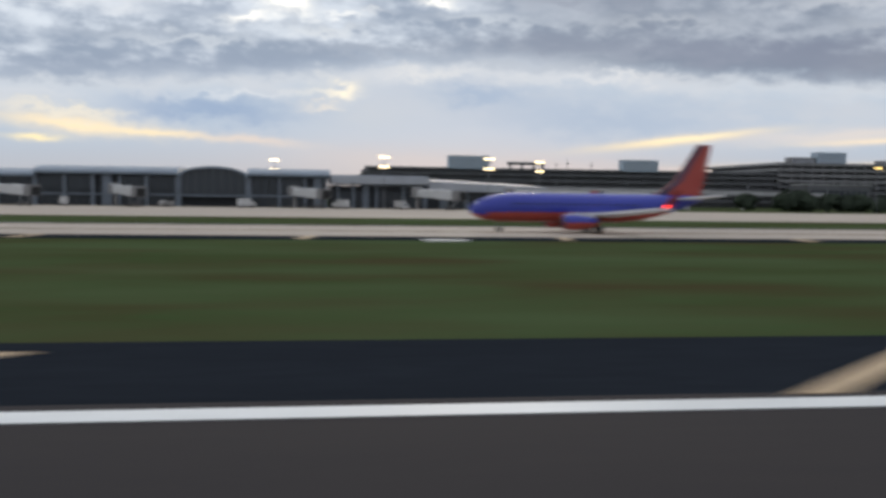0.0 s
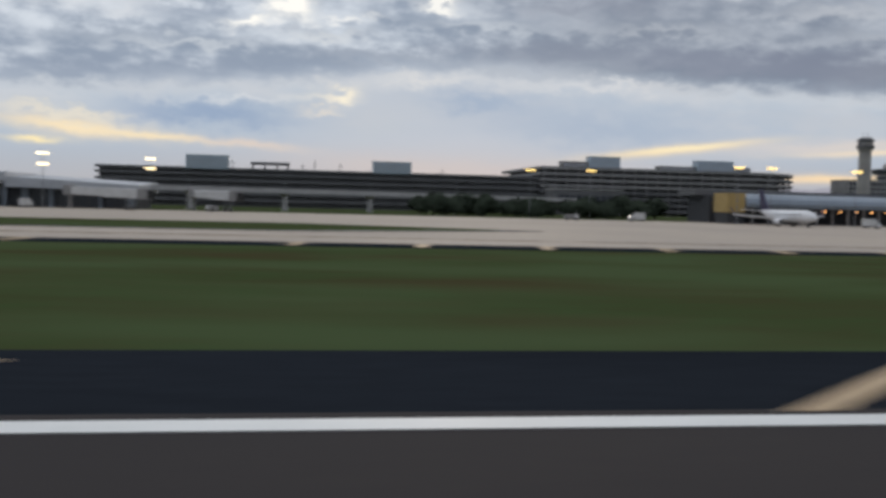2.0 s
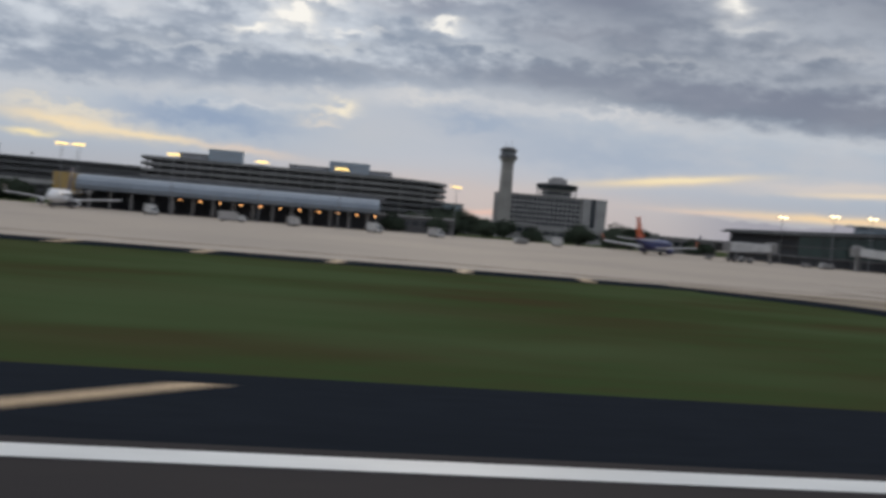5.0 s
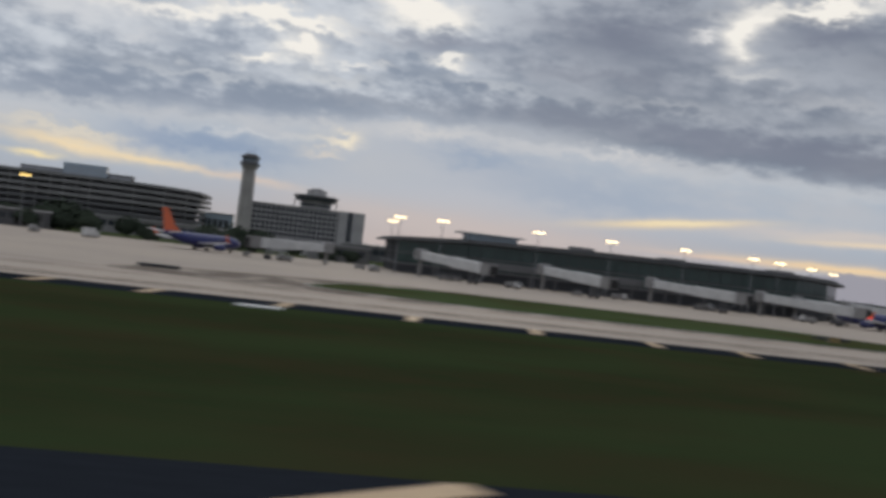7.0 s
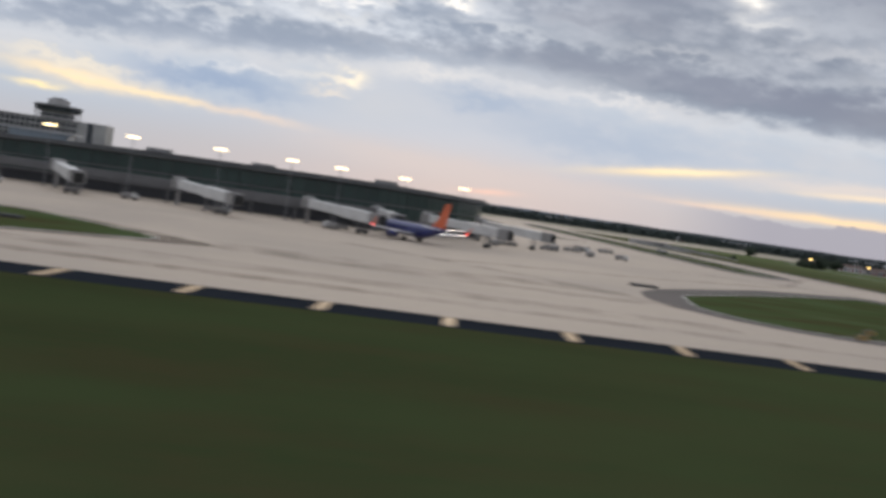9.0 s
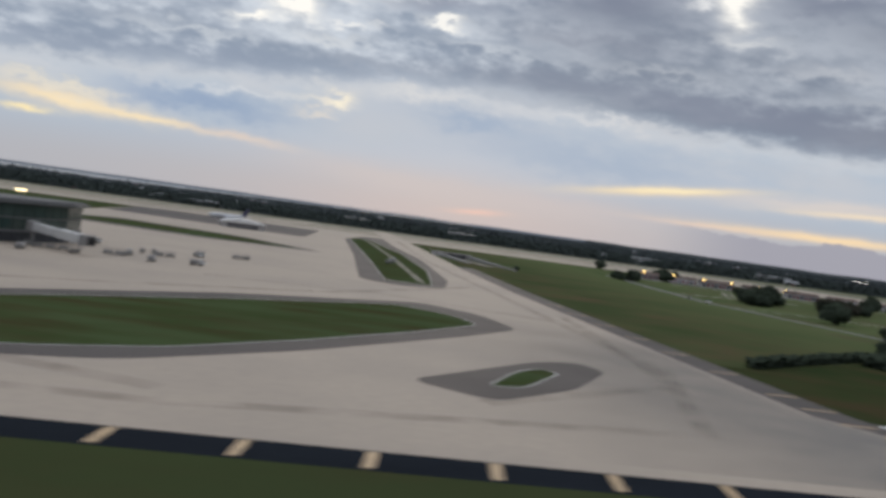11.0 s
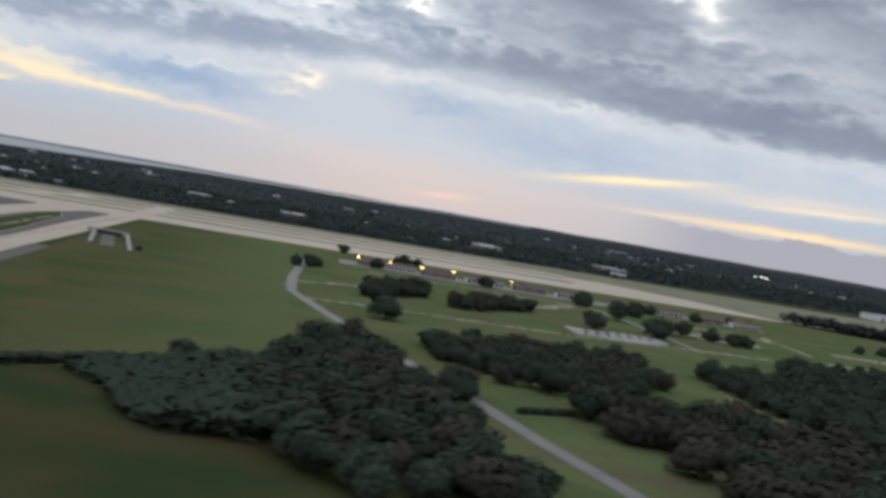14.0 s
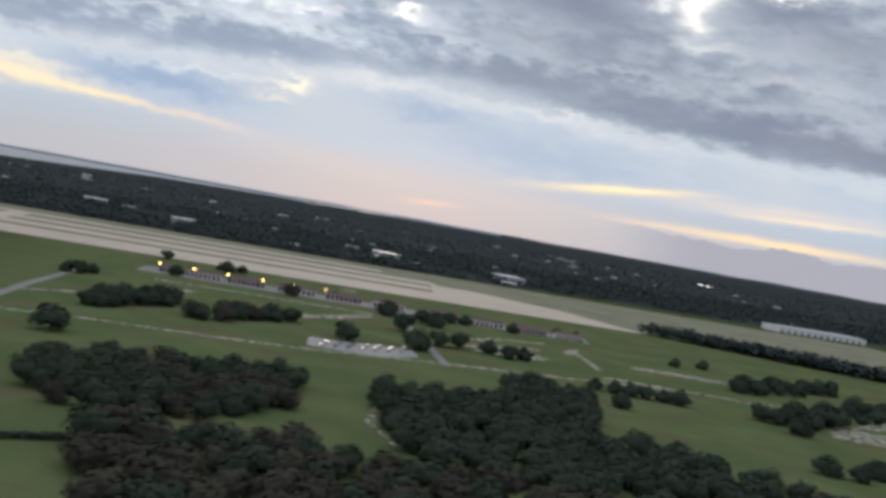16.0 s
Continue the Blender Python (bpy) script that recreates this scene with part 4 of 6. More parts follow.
def service_truck(m, label, body, length=6.0, tall=2.4, group="ground vehicles"):
    root = thing("service_truck", m, label, "truck", group)
    bm = B()
    prism(bm, rounded(rect(-length / 2, length * 0.18, -1.1, 1.1), 0.15, 2), 0.75, 0.75 + tall)
    part("cargo_body", bm, body, root)
    bm = B()
    v = [bm.verts.new((x, y, z)) for y in (-1.05, 1.05) for x, z in ((length * 0.2, 0.6), (length * 0.5, 0.6), (length * 0.5, 1.4), (length * 0.4, 2.2), (length * 0.2, 2.2))]
    bm.faces.new(v[:5])
    bm.faces.new(v[5:][::-1])
    for i in range(5):
        bm.faces.new((v[i], v[5 + i], v[5 + (i + 1) % 5], v[(i + 1) % 5]))
    cab = part("cab", bm, BRIDGEPAINT, root)
    bm = B()
    slab(bm, [(length * 0.495, -0.9, 1.48), (length * 0.495, 0.9, 1.48), (length * 0.415, 0.9, 2.12), (length * 0.415, -0.9, 2.12)], 0.04)
    part("windscreen", bm, GLASS, cab)
    for wx in (-0.32, 0.32):
        for side in (-1, 1):
            bm = B()
            tube(bm, (length * wx, side * 0.95 - 0.14, 0.45), (length * wx, side * 0.95 + 0.14, 0.45), 0.45, n=12)
            part("wheel", bm, RUBBER, root)
    bm = B()
    box(bm, -length / 2, length / 2, -0.9, 0.9, 0.45, 0.72)
    part("chassis", bm, DARK_CONC, root)
    return root


truck_a = service_truck(at(271, 332, 0.07, 0, 0, 170), "small white service truck on the apron", BRIDGEPAINT)
truck_b = service_truck(at(362, 287, 0.07, 0, 0, 10), "long pale catering truck on the apron", LIGHT_CONC, 8.0, 2.3)
truck_c = service_truck(at(246, 330, 0.07, 0, 0, 5), "grey baggage truck on the apron", GREY_CONC, 5.0, 1.2)
rng = random.Random(4)
for tx, ty in ((-80, 332), (-47, 335), (-20, 330), (12, 333), (33, 330), (60, 332), (120, 335), (338, 292), (380, 292), (405, 296), (425, 300), (470, 318), (560, 300), (603, 290), (640, 296), (668, 292), (700, 285), (455, 309), (532, 303), (760, 330), (800, 345), (790, 360), (815, 352), (742, 340), (770, 400), (812, 392)):
    copy_thing(rng.choice((truck_a, truck_b, truck_c)) if tx < 500 else truck_c, at(tx, ty, 0.07, 0, 0, rng.uniform(0, 360)))


# ---- buildings ----
def window_row(parent, x0, x1, count, y, z0, z1, material, depth=0.25, fill=0.72):
    """A row of panes set into a facade that faces -y."""
    w = (x1 - x0) / count
    bm = B()
    box(bm, -w * fill / 2, w * fill / 2, -depth, 0.02, 0, z1 - z0)
    me = mesh_of("pane", bm, material)
    for i in range(count):
        ob = part("pane", me, None, parent)
        ob.location = ((x0 + (i + 0.5) * w) * S, y * S, z0 * S)


# first airside terminal: grey vaulted roof over dark glass
t1 = thing("terminal_building", at(0, 360, 0), "low airport terminal with grey roof, dark glass and an arched bay", "terminal")
# solid core, its near-black colour giving the shade behind the glass
bm = B()
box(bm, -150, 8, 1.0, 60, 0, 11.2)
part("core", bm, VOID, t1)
bm = B()
for x0, x1, drop in ((-150, -96.6, 1.3), (-96.4, -46.4, 0.0), (-21.4, 9, 0.0)):
    sec = [(-2.0, 11.4), (-2.2, 12.2), (-1.2, 13.1), (2.0, 13.9), (9.0, 14.5), (52.0, 14.5), (62.0, 12.4), (62.0, 11.4)]
    e0, e1 = [bm.verts.new((x0, y, z - drop)) for y, z in sec], [bm.verts.new((x1, y, z - drop)) for y, z in sec]
    bm.faces.new(e0[::-1])
    bm.faces.new(e1)
    for i in range(len(sec)):
        bm.faces.new((e0[i], e0[(i + 1) % len(sec)], e1[(i + 1) % len(sec)], e1[i]))
part("roof", bm, CANOPY, t1)
bm = B()
arc = [(-33.8 + 12.6 * math.cos(radians(a)), 10.9 + 3.9 * math.sin(radians(a))) for a in range(0, 181, 9)]
inner = [(-33.8 + 11.6 * math.cos(radians(a)), 10.8 + 3.2 * math.sin(radians(a))) for a in range(0, 181, 9)]
o0, o1 = [bm.verts.new((x, -2.4, z)) for x, z in arc], [bm.verts.new((x, 61, z)) for x, z in arc]
i0, i1 = [bm.verts.new((x, -2.4, z)) for x, z in inner], [bm.verts.new((x, 61, z)) for x, z in inner]
for k in range(len(arc) - 1):
    bm.faces.new((o0[k], o0[k + 1], o1[k + 1], o1[k]))
    bm.faces.new((i0[k], i1[k], i1[k + 1], i0[k + 1]))
    bm.faces.new((o0[k], i0[k], i0[k + 1], o0[k + 1]))
part("arched_roof", bm, CANOPY, t1)
bm = B()
v = [bm.verts.new((x, -0.6, z)) for x, z in inner] + [bm.verts.new((-45.4, -0.6, 4.6)), bm.verts.new((-22.2, -0.6, 4.6))]
bm.faces.new(v)
part("arched_window", bm, GLASS, t1, "large dark arched window")
for k in range(7):
    x = -43.2 + k * 3.13
    bm = B()
    box(bm, x - 0.12, x + 0.12, -0.8, -0.62, 4.6, 10.8 + 3.2 * math.sqrt(max(0.0, 1 - ((x + 33.8) / 11.6) ** 2)))
    part("mullion", bm, DARKMETAL, t1)
bm = B()
box(bm, -45.6, -22.0, -1.6, 0.0, 3.6, 4.3)
part("bay_canopy", bm, PIER, t1)
for px, w in ((-146, 2), (-128, 1.4), (-110, 2), (-96.5, 1.6), (-86.3, 1.2), (-76.5, 1.2), (-71.6, 3.2), (-67.1, 1.0), (-57.6, 1.2), (-46.4, 2.2), (-21.2, 2.2), (-9.8, 1.0), (-0.3, 1.0), (4.3, 3.0), (7.4, 1.0)):
    bm = B()
    box(bm, px - w / 2, px + w / 2, -0.6, 1.2, 0, 11.2)
    part("pier", bm, PIER, t1)
for x0, x1, c in ((-127, -111, 5), (-109, -98, 4), (-95, -87.2, 3), (-85.4, -77.4, 3), (-66.2, -58.4, 3), (-56.8, -47.8, 3), (-19.8, -10.6, 3), (-9, -1.2, 3)):
    window_row(t1, x0, x1, c, 0.98, 4.6, 10.8, GLASS, 0.2, 0.9)
    window_row(t1, x0, x1, c, 0.98, 0.4, 3.6, GLASS, 0.2, 0.8)
bm = B()
box(bm, -150, 8, 0.2, 1.2, 3.7, 4.5)
part("floor_band", bm, PIER, t1)

wing1 = thing("terminal_wing", at(0, 358, 0), "low terminal wing with broad pale roof on piers", "terminal")
# shade between the piers comes from this near-black core
bm = B()
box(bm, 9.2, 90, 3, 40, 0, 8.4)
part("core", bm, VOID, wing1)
bm = B()
box(bm, 9.2, 46, -1.5, 44, 9.1, 11.5)
box(bm, 9.2, 46, 1.5, 42, 11.5, 12.4)
v = [bm.verts.new(p) for p in ((46.1, -1.5, 7.0), (92, -1.5, 6.2), (92, 44, 6.2), (46.1, 44, 7.0), (46.1, -1.5, 10.7), (92, -1.5, 8.6), (92, 44, 10.2), (46.1, 44, 12.2))]
for f in ((3, 2, 1, 0), (4, 5, 6, 7), (0, 1, 5, 4), (1, 2, 6, 5), (2, 3, 7, 6), (3, 0, 4, 7)):
    bm.faces.new([v[i] for i in f])
part("roof", bm, METAL, wing1)
for px, w in ((12, 1.0), (17.7, 1.2), (22.4, 2.4), (26.4, 1.0), (36.7, 1.0), (45, 1.6), (52, 2.4), (61, 1.5), (78, 1.2), (89, 2)):
    bm = B()
    box(bm, px - w / 2, px + w / 2, 1.6, 3.2, 0, 7.0 if px > 46 else 9.1)
    part("pier", bm, PIER, wing1)
for x0, x1, c in ((13, 24, 4), (27, 43, 5), (54, 77, 7), (80, 88, 3)):
    window_row(wing1, x0, x1, c, 2.98, 0.5, 6.0, GLASS, 0.2, 0.9)

# raised people-mover track on columns
mover = thing("guideway", at(0, 0, 0), "elevated grey concrete people-mover track on columns", "guideway")
gp = [(60, 378), (105, 398), (143, 416), (181, 435), (225, 466), (262, 492), (300, 520), (330, 556)]
bm = B()
prism(bm, ribbon(gp, 7.0), 7.4, 8.3)
part("deck", bm, LIGHT_CONC, mover)
for off in (-3.2, 3.2):
    bm = B()
    prism(bm, ribbon([(x, y + off * 1.1) for x, y in gp], 0.5), 8.3, 9.4)
    part("parapet", bm, LIGHT_CONC, mover)
for x, y in gp[1:-1]:
    bm = B()
    lathe(bm, ((1.5, 0), (1.3, 1), (1.25, 6.0), (2.6, 7.4)), 14)
    c = part("column", bm, LIGHT_CONC, mover)
    c.location = (x * S, y * S, 0)
    bm = B()
    tube(bm, (0, -3.7, 8.3), (0, -3.7, 11.6), 0.12)
    tube(bm, (0, -3.7, 11.5), (0, -3.7, 12.0), 0.45, n=10)
    p = part("lamp_post", bm, STEEL, mover)
    p.location = (x * S, y * S, 0)

# long multi-storey garage behind
garage = thing("parking_garage", at(0, 560, 0), "long multi-storey concrete garage with dark open decks", "garage")
bm = B()
box(bm, 36, 291, 2.2, 70, 0, 20.8)
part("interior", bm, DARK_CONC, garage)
for i, z in enumerate((3.2, 6.9, 10.6, 14.3, 18.0, 21.0)):
    bm = B()
    box(bm, 34 + (2 if i == 5 else 0), 292, -0.5, 72, z, z + 0.4)
    part("deck_slab", bm, DARK_CONC, garage)
    bm = B()
    box(bm, 34, 292, -0.8, -0.5, z - 0.3, z + 1.15)
    part("parapet", bm, DARK_CONC, garage)
for i in range(27):
    bm = B()
    box(bm, 38 + i * 9.8, 38.9 + i * 9.8, 0.6, 1.6, 0, 21)
    part("deck_column", bm, DARK_CONC, garage)


def roof_box(name, x0, x1, y, z0, z1, material, label, fan=False):
    root = thing(name, at((x0 + x1) / 2, y, z0), label, "rooftop unit", "rooftop units")
    h, w = z1 - z0, (x1 - x0) / 2
    bm = B()
    prism(bm, rounded(rect(-w, w, 0, 9), 0.4, 2), 0, h)
    part("casing", bm, material, root)
    bm = B()
    box(bm, -w - 0.25, w + 0.25, -0.25, 9.25, h, h + 0.35)
    part("coping", bm, material, root)
    bm = B()
    for i in range(6):
        box(bm, -w + 1, w - 1, -0.12, 0.02, h * (0.15 + 0.12 * i), h * (0.15 + 0.12 * i) + 0.25)
    part("louvres", bm, METAL, root)
    return root


roof_box("rooftop_plant", 84, 108, 558.5, 21.4, 28.8, ROOFBLUE, "pale blue-grey plant box on the garage roof")
roof_box("rooftop_plant", 191, 213.5, 558.5, 21.4, 28.0, ROOFBLUE, "pale blue-grey plant box on the garage roof")
shed = thing("roof_shelter", at(131.5, 560, 21.4), "dark open steel shelter on the garage roof", "shelter")
for x in (-10, -3, 4, 10):
    bm = B()
    box(bm, x - 0.5, x + 0.5, 0, 1, 0, 3.0)
    part("post", bm, DARK_CONC, shed)
bm = B()
box(bm, -11, 11, -0.5, 8, 3.0, 4.6)
part("roof", bm, DARK_CONC, shed)
for x, h in ((150, 5), (157, 7), (172, 5.5), (232, 4), (110, 6)):
    m = thing("roof_antenna", at(x, 562, 21.4), "thin dark antenna on the garage roof", "antenna", "roof antennas")
    bm = B()
    tube(bm, (0, 0, 0), (0, 0, h), 0.22, 0.1)
    part("rod", bm, DARK_CONC, m)
    bm = B()
    box(bm, -1.2, 1.2, -0.1, 0.1, h * 0.6, h * 0.66)
    part("arm", bm, DARK_CONC, m)

# main terminal: stacked parking decks with a rounded end
def rounded_end(x0, x1, y0, y1, r):
    pts = [(x0, y0)]
    pts += [(x1 - r + r * math.cos(radians(a)), y0 + r + r * math.sin(radians(a))) for a in range(-90, 1, 10)]
    return pts + [(x1, y1), (x0, y1)]


hall = thing("main_terminal", at(0, 0, 0), "large terminal with stacked parking decks and a rounded end", "terminal")
bm = B()
prism(bm, rounded_end(297, 466, 566, 668, 44), 0, 28)
part("interior", bm, DARK_CONC, hall)
for i in range(8):
    z = 2.6 + 3.55 * i
    bm = B()
    prism(bm, rounded_end(292, 474, 559.5, 672, 50), z, z + 0.45)
    part("deck_slab", bm, DARK_CONC, hall)
    bm = B()
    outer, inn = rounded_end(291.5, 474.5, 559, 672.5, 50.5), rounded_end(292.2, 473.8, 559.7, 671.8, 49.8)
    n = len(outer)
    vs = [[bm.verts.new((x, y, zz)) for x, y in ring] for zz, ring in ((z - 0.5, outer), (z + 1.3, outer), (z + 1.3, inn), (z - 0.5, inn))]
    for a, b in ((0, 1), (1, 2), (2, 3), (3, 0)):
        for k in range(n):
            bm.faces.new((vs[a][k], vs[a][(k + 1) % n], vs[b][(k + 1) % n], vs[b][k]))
    # lighter tone on the upper four parapets, darker on the lower four
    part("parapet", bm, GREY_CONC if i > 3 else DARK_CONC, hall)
for i in range(18):
    bm = B()
    box(bm, 294 + i * 7.2, 295 + i * 7.2, 561, 562, 0, 28)
    part("deck_column", bm, GREY_CONC, hall)
for i in range(4):
    a = radians(-70 + i * 22)
    bm = B()
    tube(bm, (424 + 48 * math.cos(a), 609.5 + 48 * math.sin(a), 0), (424 + 48 * math.cos(a), 609.5 + 48 * math.sin(a), 28), 0.6)
    part("deck_column", bm, GREY_CONC, hall)
roof_box("rooftop_plant", 327, 347, 575, 28.5, 36.0, ROOFBLUE, "blue-grey plant box on the terminal roof")
roof_box("rooftop_plant", 310, 327, 577, 28.5, 32.6, GREY_CONC, "low grey plant box on the terminal roof")
roof_box("rooftop_plant", 398, 422, 575, 28.5, 35.4, ROOFBLUE, "blue-grey plant box on the terminal roof")
roof_box("rooftop_plant", 374, 398, 578, 28.5, 31.5, GREY_CONC, "low grey plant box on the terminal roof")
roof_box("rooftop_plant", 422, 436, 580, 28.5, 32.0, GREY_CONC, "low grey plant box on the terminal roof")

# maintenance hall with its long blue-grey roof and a row of lamps
can = thing("baggage_hall", at(0, 0, 0), "long low hall with curved blue-grey roof over lit bays", "hall")
bm = B()
sec = [(324, 6.2), (323.2, 7.6), (323.8, 9.2), (325.6, 10.4), (328.5, 11.1), (346, 11.4), (346, 6.2)]
e0, e1 = [bm.verts.new((309, y, z)) for y, z in sec], [bm.verts.new((409, y + 8, z)) for y, z in sec]
bm.faces.new(e0[::-1])
bm.faces.new(e1)
for i in range(len(sec)):
    bm.faces.new((e0[i], e0[(i + 1) % len(sec)], e1[(i + 1) % len(sec)], e1[i]))
part("roof", bm, CANOPY, can)
bm = B()
box(bm, 300, 412, 347.5, 365, 10.5, 12.6)
part("upper_band", bm, DARK_CONC, can)
# near-black block in place of the shade inside the bays
bm = B()
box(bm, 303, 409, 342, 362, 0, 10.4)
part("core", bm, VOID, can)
bm = B()
prism(bm, rounded(rect(302, 308.9, 324, 336), 0.4, 2), 4.2, 11.2)
part("stair_tower", bm, YELLOWBOX, can, "ochre panelled box")
bm = B()
prism(bm, rounded(rect(302.4, 308.5, 324.5, 335.5), 0.4, 2), 0.07, 4.2)
part("tower_base", bm, VOID, can)
for i in range(15):
    x = 313 + i * 6.6
    bm = B()
    box(bm, x - 0.35, x + 0.35, 326.5 + i * 0.53, 327.2 + i * 0.53, 0.07, 6.2)
    part("post", bm, GREY_CONC, can)
    if i > 3:
        bm = B()
        tube(bm, (x + 2.5, 325.6 + i * 0.53, 5.0), (x + 2.5, 325.6 + i * 0.53, 5.35), 0.34, n=8)
        part("bay_lamp", bm, LAMP_ORANGE, can)

# control tower
tower = thing("control_tower", at(503.4, 561, 0), "tall grey concrete airport control tower with glass cab", "tower")
bm = B()
rings(bm, [((0, 0, z), (w, 0, 0), (0, w, 0)) for w, z in ((4.3, 0), (4.1, 20), (3.8, 40), (3.8, 43.5), (4.6, 45.2), (5.3, 46.0), (5.3, 47.2))], 8)
part("shaft", bm, TOWERCONC, tower)
bm = B()
rings(bm, [((0, 0, z), (w, 0, 0), (0, w, 0)) for w, z in ((3.7, 47.2), (4.3, 47.4), (4.9, 50.6))], 8)
part("cab_glass", bm, CABGLASS, tower, "dark tinted cab glazing")
for a in range(0, 360, 45):
    c, s = math.cos(radians(a)), math.sin(radians(a))
    bm = B()
    tube(bm, (4.25 * c, 4.25 * s, 47.3), (4.85 * c, 4.85 * s, 50.7), 0.14, n=6)
    part("mullion", bm, DARK_CONC, tower)
bm = B()
rings(bm, [((0, 0, z), (w, 0, 0), (0, w, 0)) for w, z in ((5.3, 50.6), (5.3, 51.8), (4.2, 52.1), (3.2, 53.0))], 8)
part("cab_roof", bm, DARK_CONC, tower)
bm = B()
rings(bm, [((0, 0, z), (w, 0, 0), (0, w, 0)) for w, z in ((5.6, 46.4), (5.6, 47.9))], 8)
part("gallery", bm, DARK_CONC, tower)
for dx, dy, h in ((-2, 0, 3), (1.5, 1, 4.2), (0, -2, 2.4)):
    bm = B()
    tube(bm, (dx, dy, 52.8), (dx, dy, 52.8 + h), 0.1)
    part("antenna", bm, STEEL, tower)

# hotel with a revolving top
hotel = thing("hotel", at(0, 583, 0), "pale slab hotel with window grid and round rooftop restaurant", "hotel")
bm = B()
box(bm, 505.5, 558.5, 0, 20, 7, 26.3)
part("slab_block", bm, GREY_CONC, hotel)
bm = B()
box(bm, 558.6, 574.5, -1.2, 21, 0, 27.3)
part("end_block", bm, LIGHT_CONC, hotel, "blank pale end wall")
bm = B()
box(bm, 564, 567.2, -1.4, -1.1, 9, 27.0)
part("dark_strip", bm, GLASS, hotel)
bm = B()
box(bm, 495, 558.4, -8, 20, 0, 6.9)
part("podium", bm, GREY_CONC, hotel)
window_row(hotel, 497, 558, 20, -8.0, 1.5, 5.0, GLASS, 0.15, 0.75)
for f in range(6):
    window_row(hotel, 506.5, 557.5, 18, 0.0, 8.2 + f * 3.0, 10.2 + f * 3.0, GLASS, 0.12, 0.70)
    bm = B()
    box(bm, 505.5, 558.5, -0.55, -0.02, 7.2 + f * 3.0, 7.9 + f * 3.0)
    part("balcony_band", bm, LIGHT_CONC, hotel)
bm = B()
box(bm, 505.2, 558.5, -0.4, 20.3, 26.3, 27.0)
part("roof_edge", bm, GREY_CONC, hotel)
for i in range(19):
    bm = B()
    box(bm, 506.3 + i * 2.83, 506.65 + i * 2.83, -0.85, -0.05, 7.2, 26.2)
    part("fin", bm, LIGHT_CONC, hotel)
for name, prof, material in (("neck", ((9.5, 26.5), (9.5, 30.8)), LIGHT_CONC), ("underside", ((9.6, 30.8), (13.0, 31.6)), LIGHT_CONC), ("window_ring", ((12.7, 31.6), (13.2, 33.9)), GLASS), ("rim", ((13.8, 33.9), (13.8, 34.7), (11.0, 35.2)), DARK_CONC), ("cap", ((6.2, 35.1), (6.0, 38.4)), LIGHT_CONC), ("crown", ((3.8, 38.4), (3.6, 39.4)), GREY_CONC), ("lower_window_ring", ((9.7, 28.2), (9.7, 29.8)), GLASS)):
    bm = B()
    lathe(bm, prof, 32)
    o = part(name, bm, material, hotel)
    o.location = (544 * S, 10 * S, 0)
for a in range(0, 360, 45):
    c, s = math.cos(radians(a)), math.sin(radians(a))
    bm = B()
    tube(bm, (13.0 * c, 13.0 * s, 31.5), (12.6 * c, 12.6 * s, 26.9), 0.35, n=8)
    o = part("strut", bm, LIGHT_CONC, hotel)
    o.location = (544 * S, 10 * S, 0)

for bx0, bx1, by, bz, mt in ((440, 500, 470, 7.5, GREY_CONC), (500, 560, 460, 6.0, LIGHT_CONC), (470, 492, 640, 17.5, ROOFBLUE), (412, 442, 372, 6.0, DARK_CONC), (540, 566, 400, 6.5, GREY_CONC), (560, 586, 520, 8, DARK_CONC), (290, 330, 520, 14, DARK_CONC)):
    lo = thing("low_building", at(bx0, by, 0), "low flat-roofed grey airport building", "building", "low service buildings")
    w = bx1 - bx0
    bm = B()
    box(bm, 0, w, 0, 18, 0, bz)
    part("wall", bm, mt, lo)
    bm = B()
    box(bm, -0.6, w + 0.6, -0.6, 18.6, bz, bz + 0.7)
    part("roof", bm, LIGHT_CONC, lo)
    window_row(lo, 2, w - 2, max(4, int(w / 4)), 0.0, bz * 0.45, bz * 0.8, GLASS, 0.1, 0.8)

# second airside terminal: long dark glass hall with thin overhanging roof
def end_outline(grow):
    pts = [(571 - grow, 339 - grow)] + [(x, 326 - 3 * (x - 594) / 144 - grow) for x in (594, 613, 643, 700, 716)]
    pts += [(x + grow * 0.7, y - grow * 0.7) for x, y in ((734, 333), (748, 350), (758, 366))]
    return pts + [(763 + grow, 380), (764 + grow, 400), (571 - grow, 400)]


t2 = thing("airside_terminal", at(0, 0, 0), "long dark glass airside terminal with a thin grey overhanging roof", "terminal")


def eaves(x):
    """The hall rises from its low end to the gate end."""
    return float(np.interp(x, (566, 596, 613, 643, 700, 728, 742), (0.80, 0.925, 0.945, 0.99, 1.02, 1.02, 0.985)))


def rising(outline, z0, z1):
    bm = prism(B(), outline, z0, z1)
    for v in bm.verts:
        v.co.z *= eaves(v.co.x)
    return bm


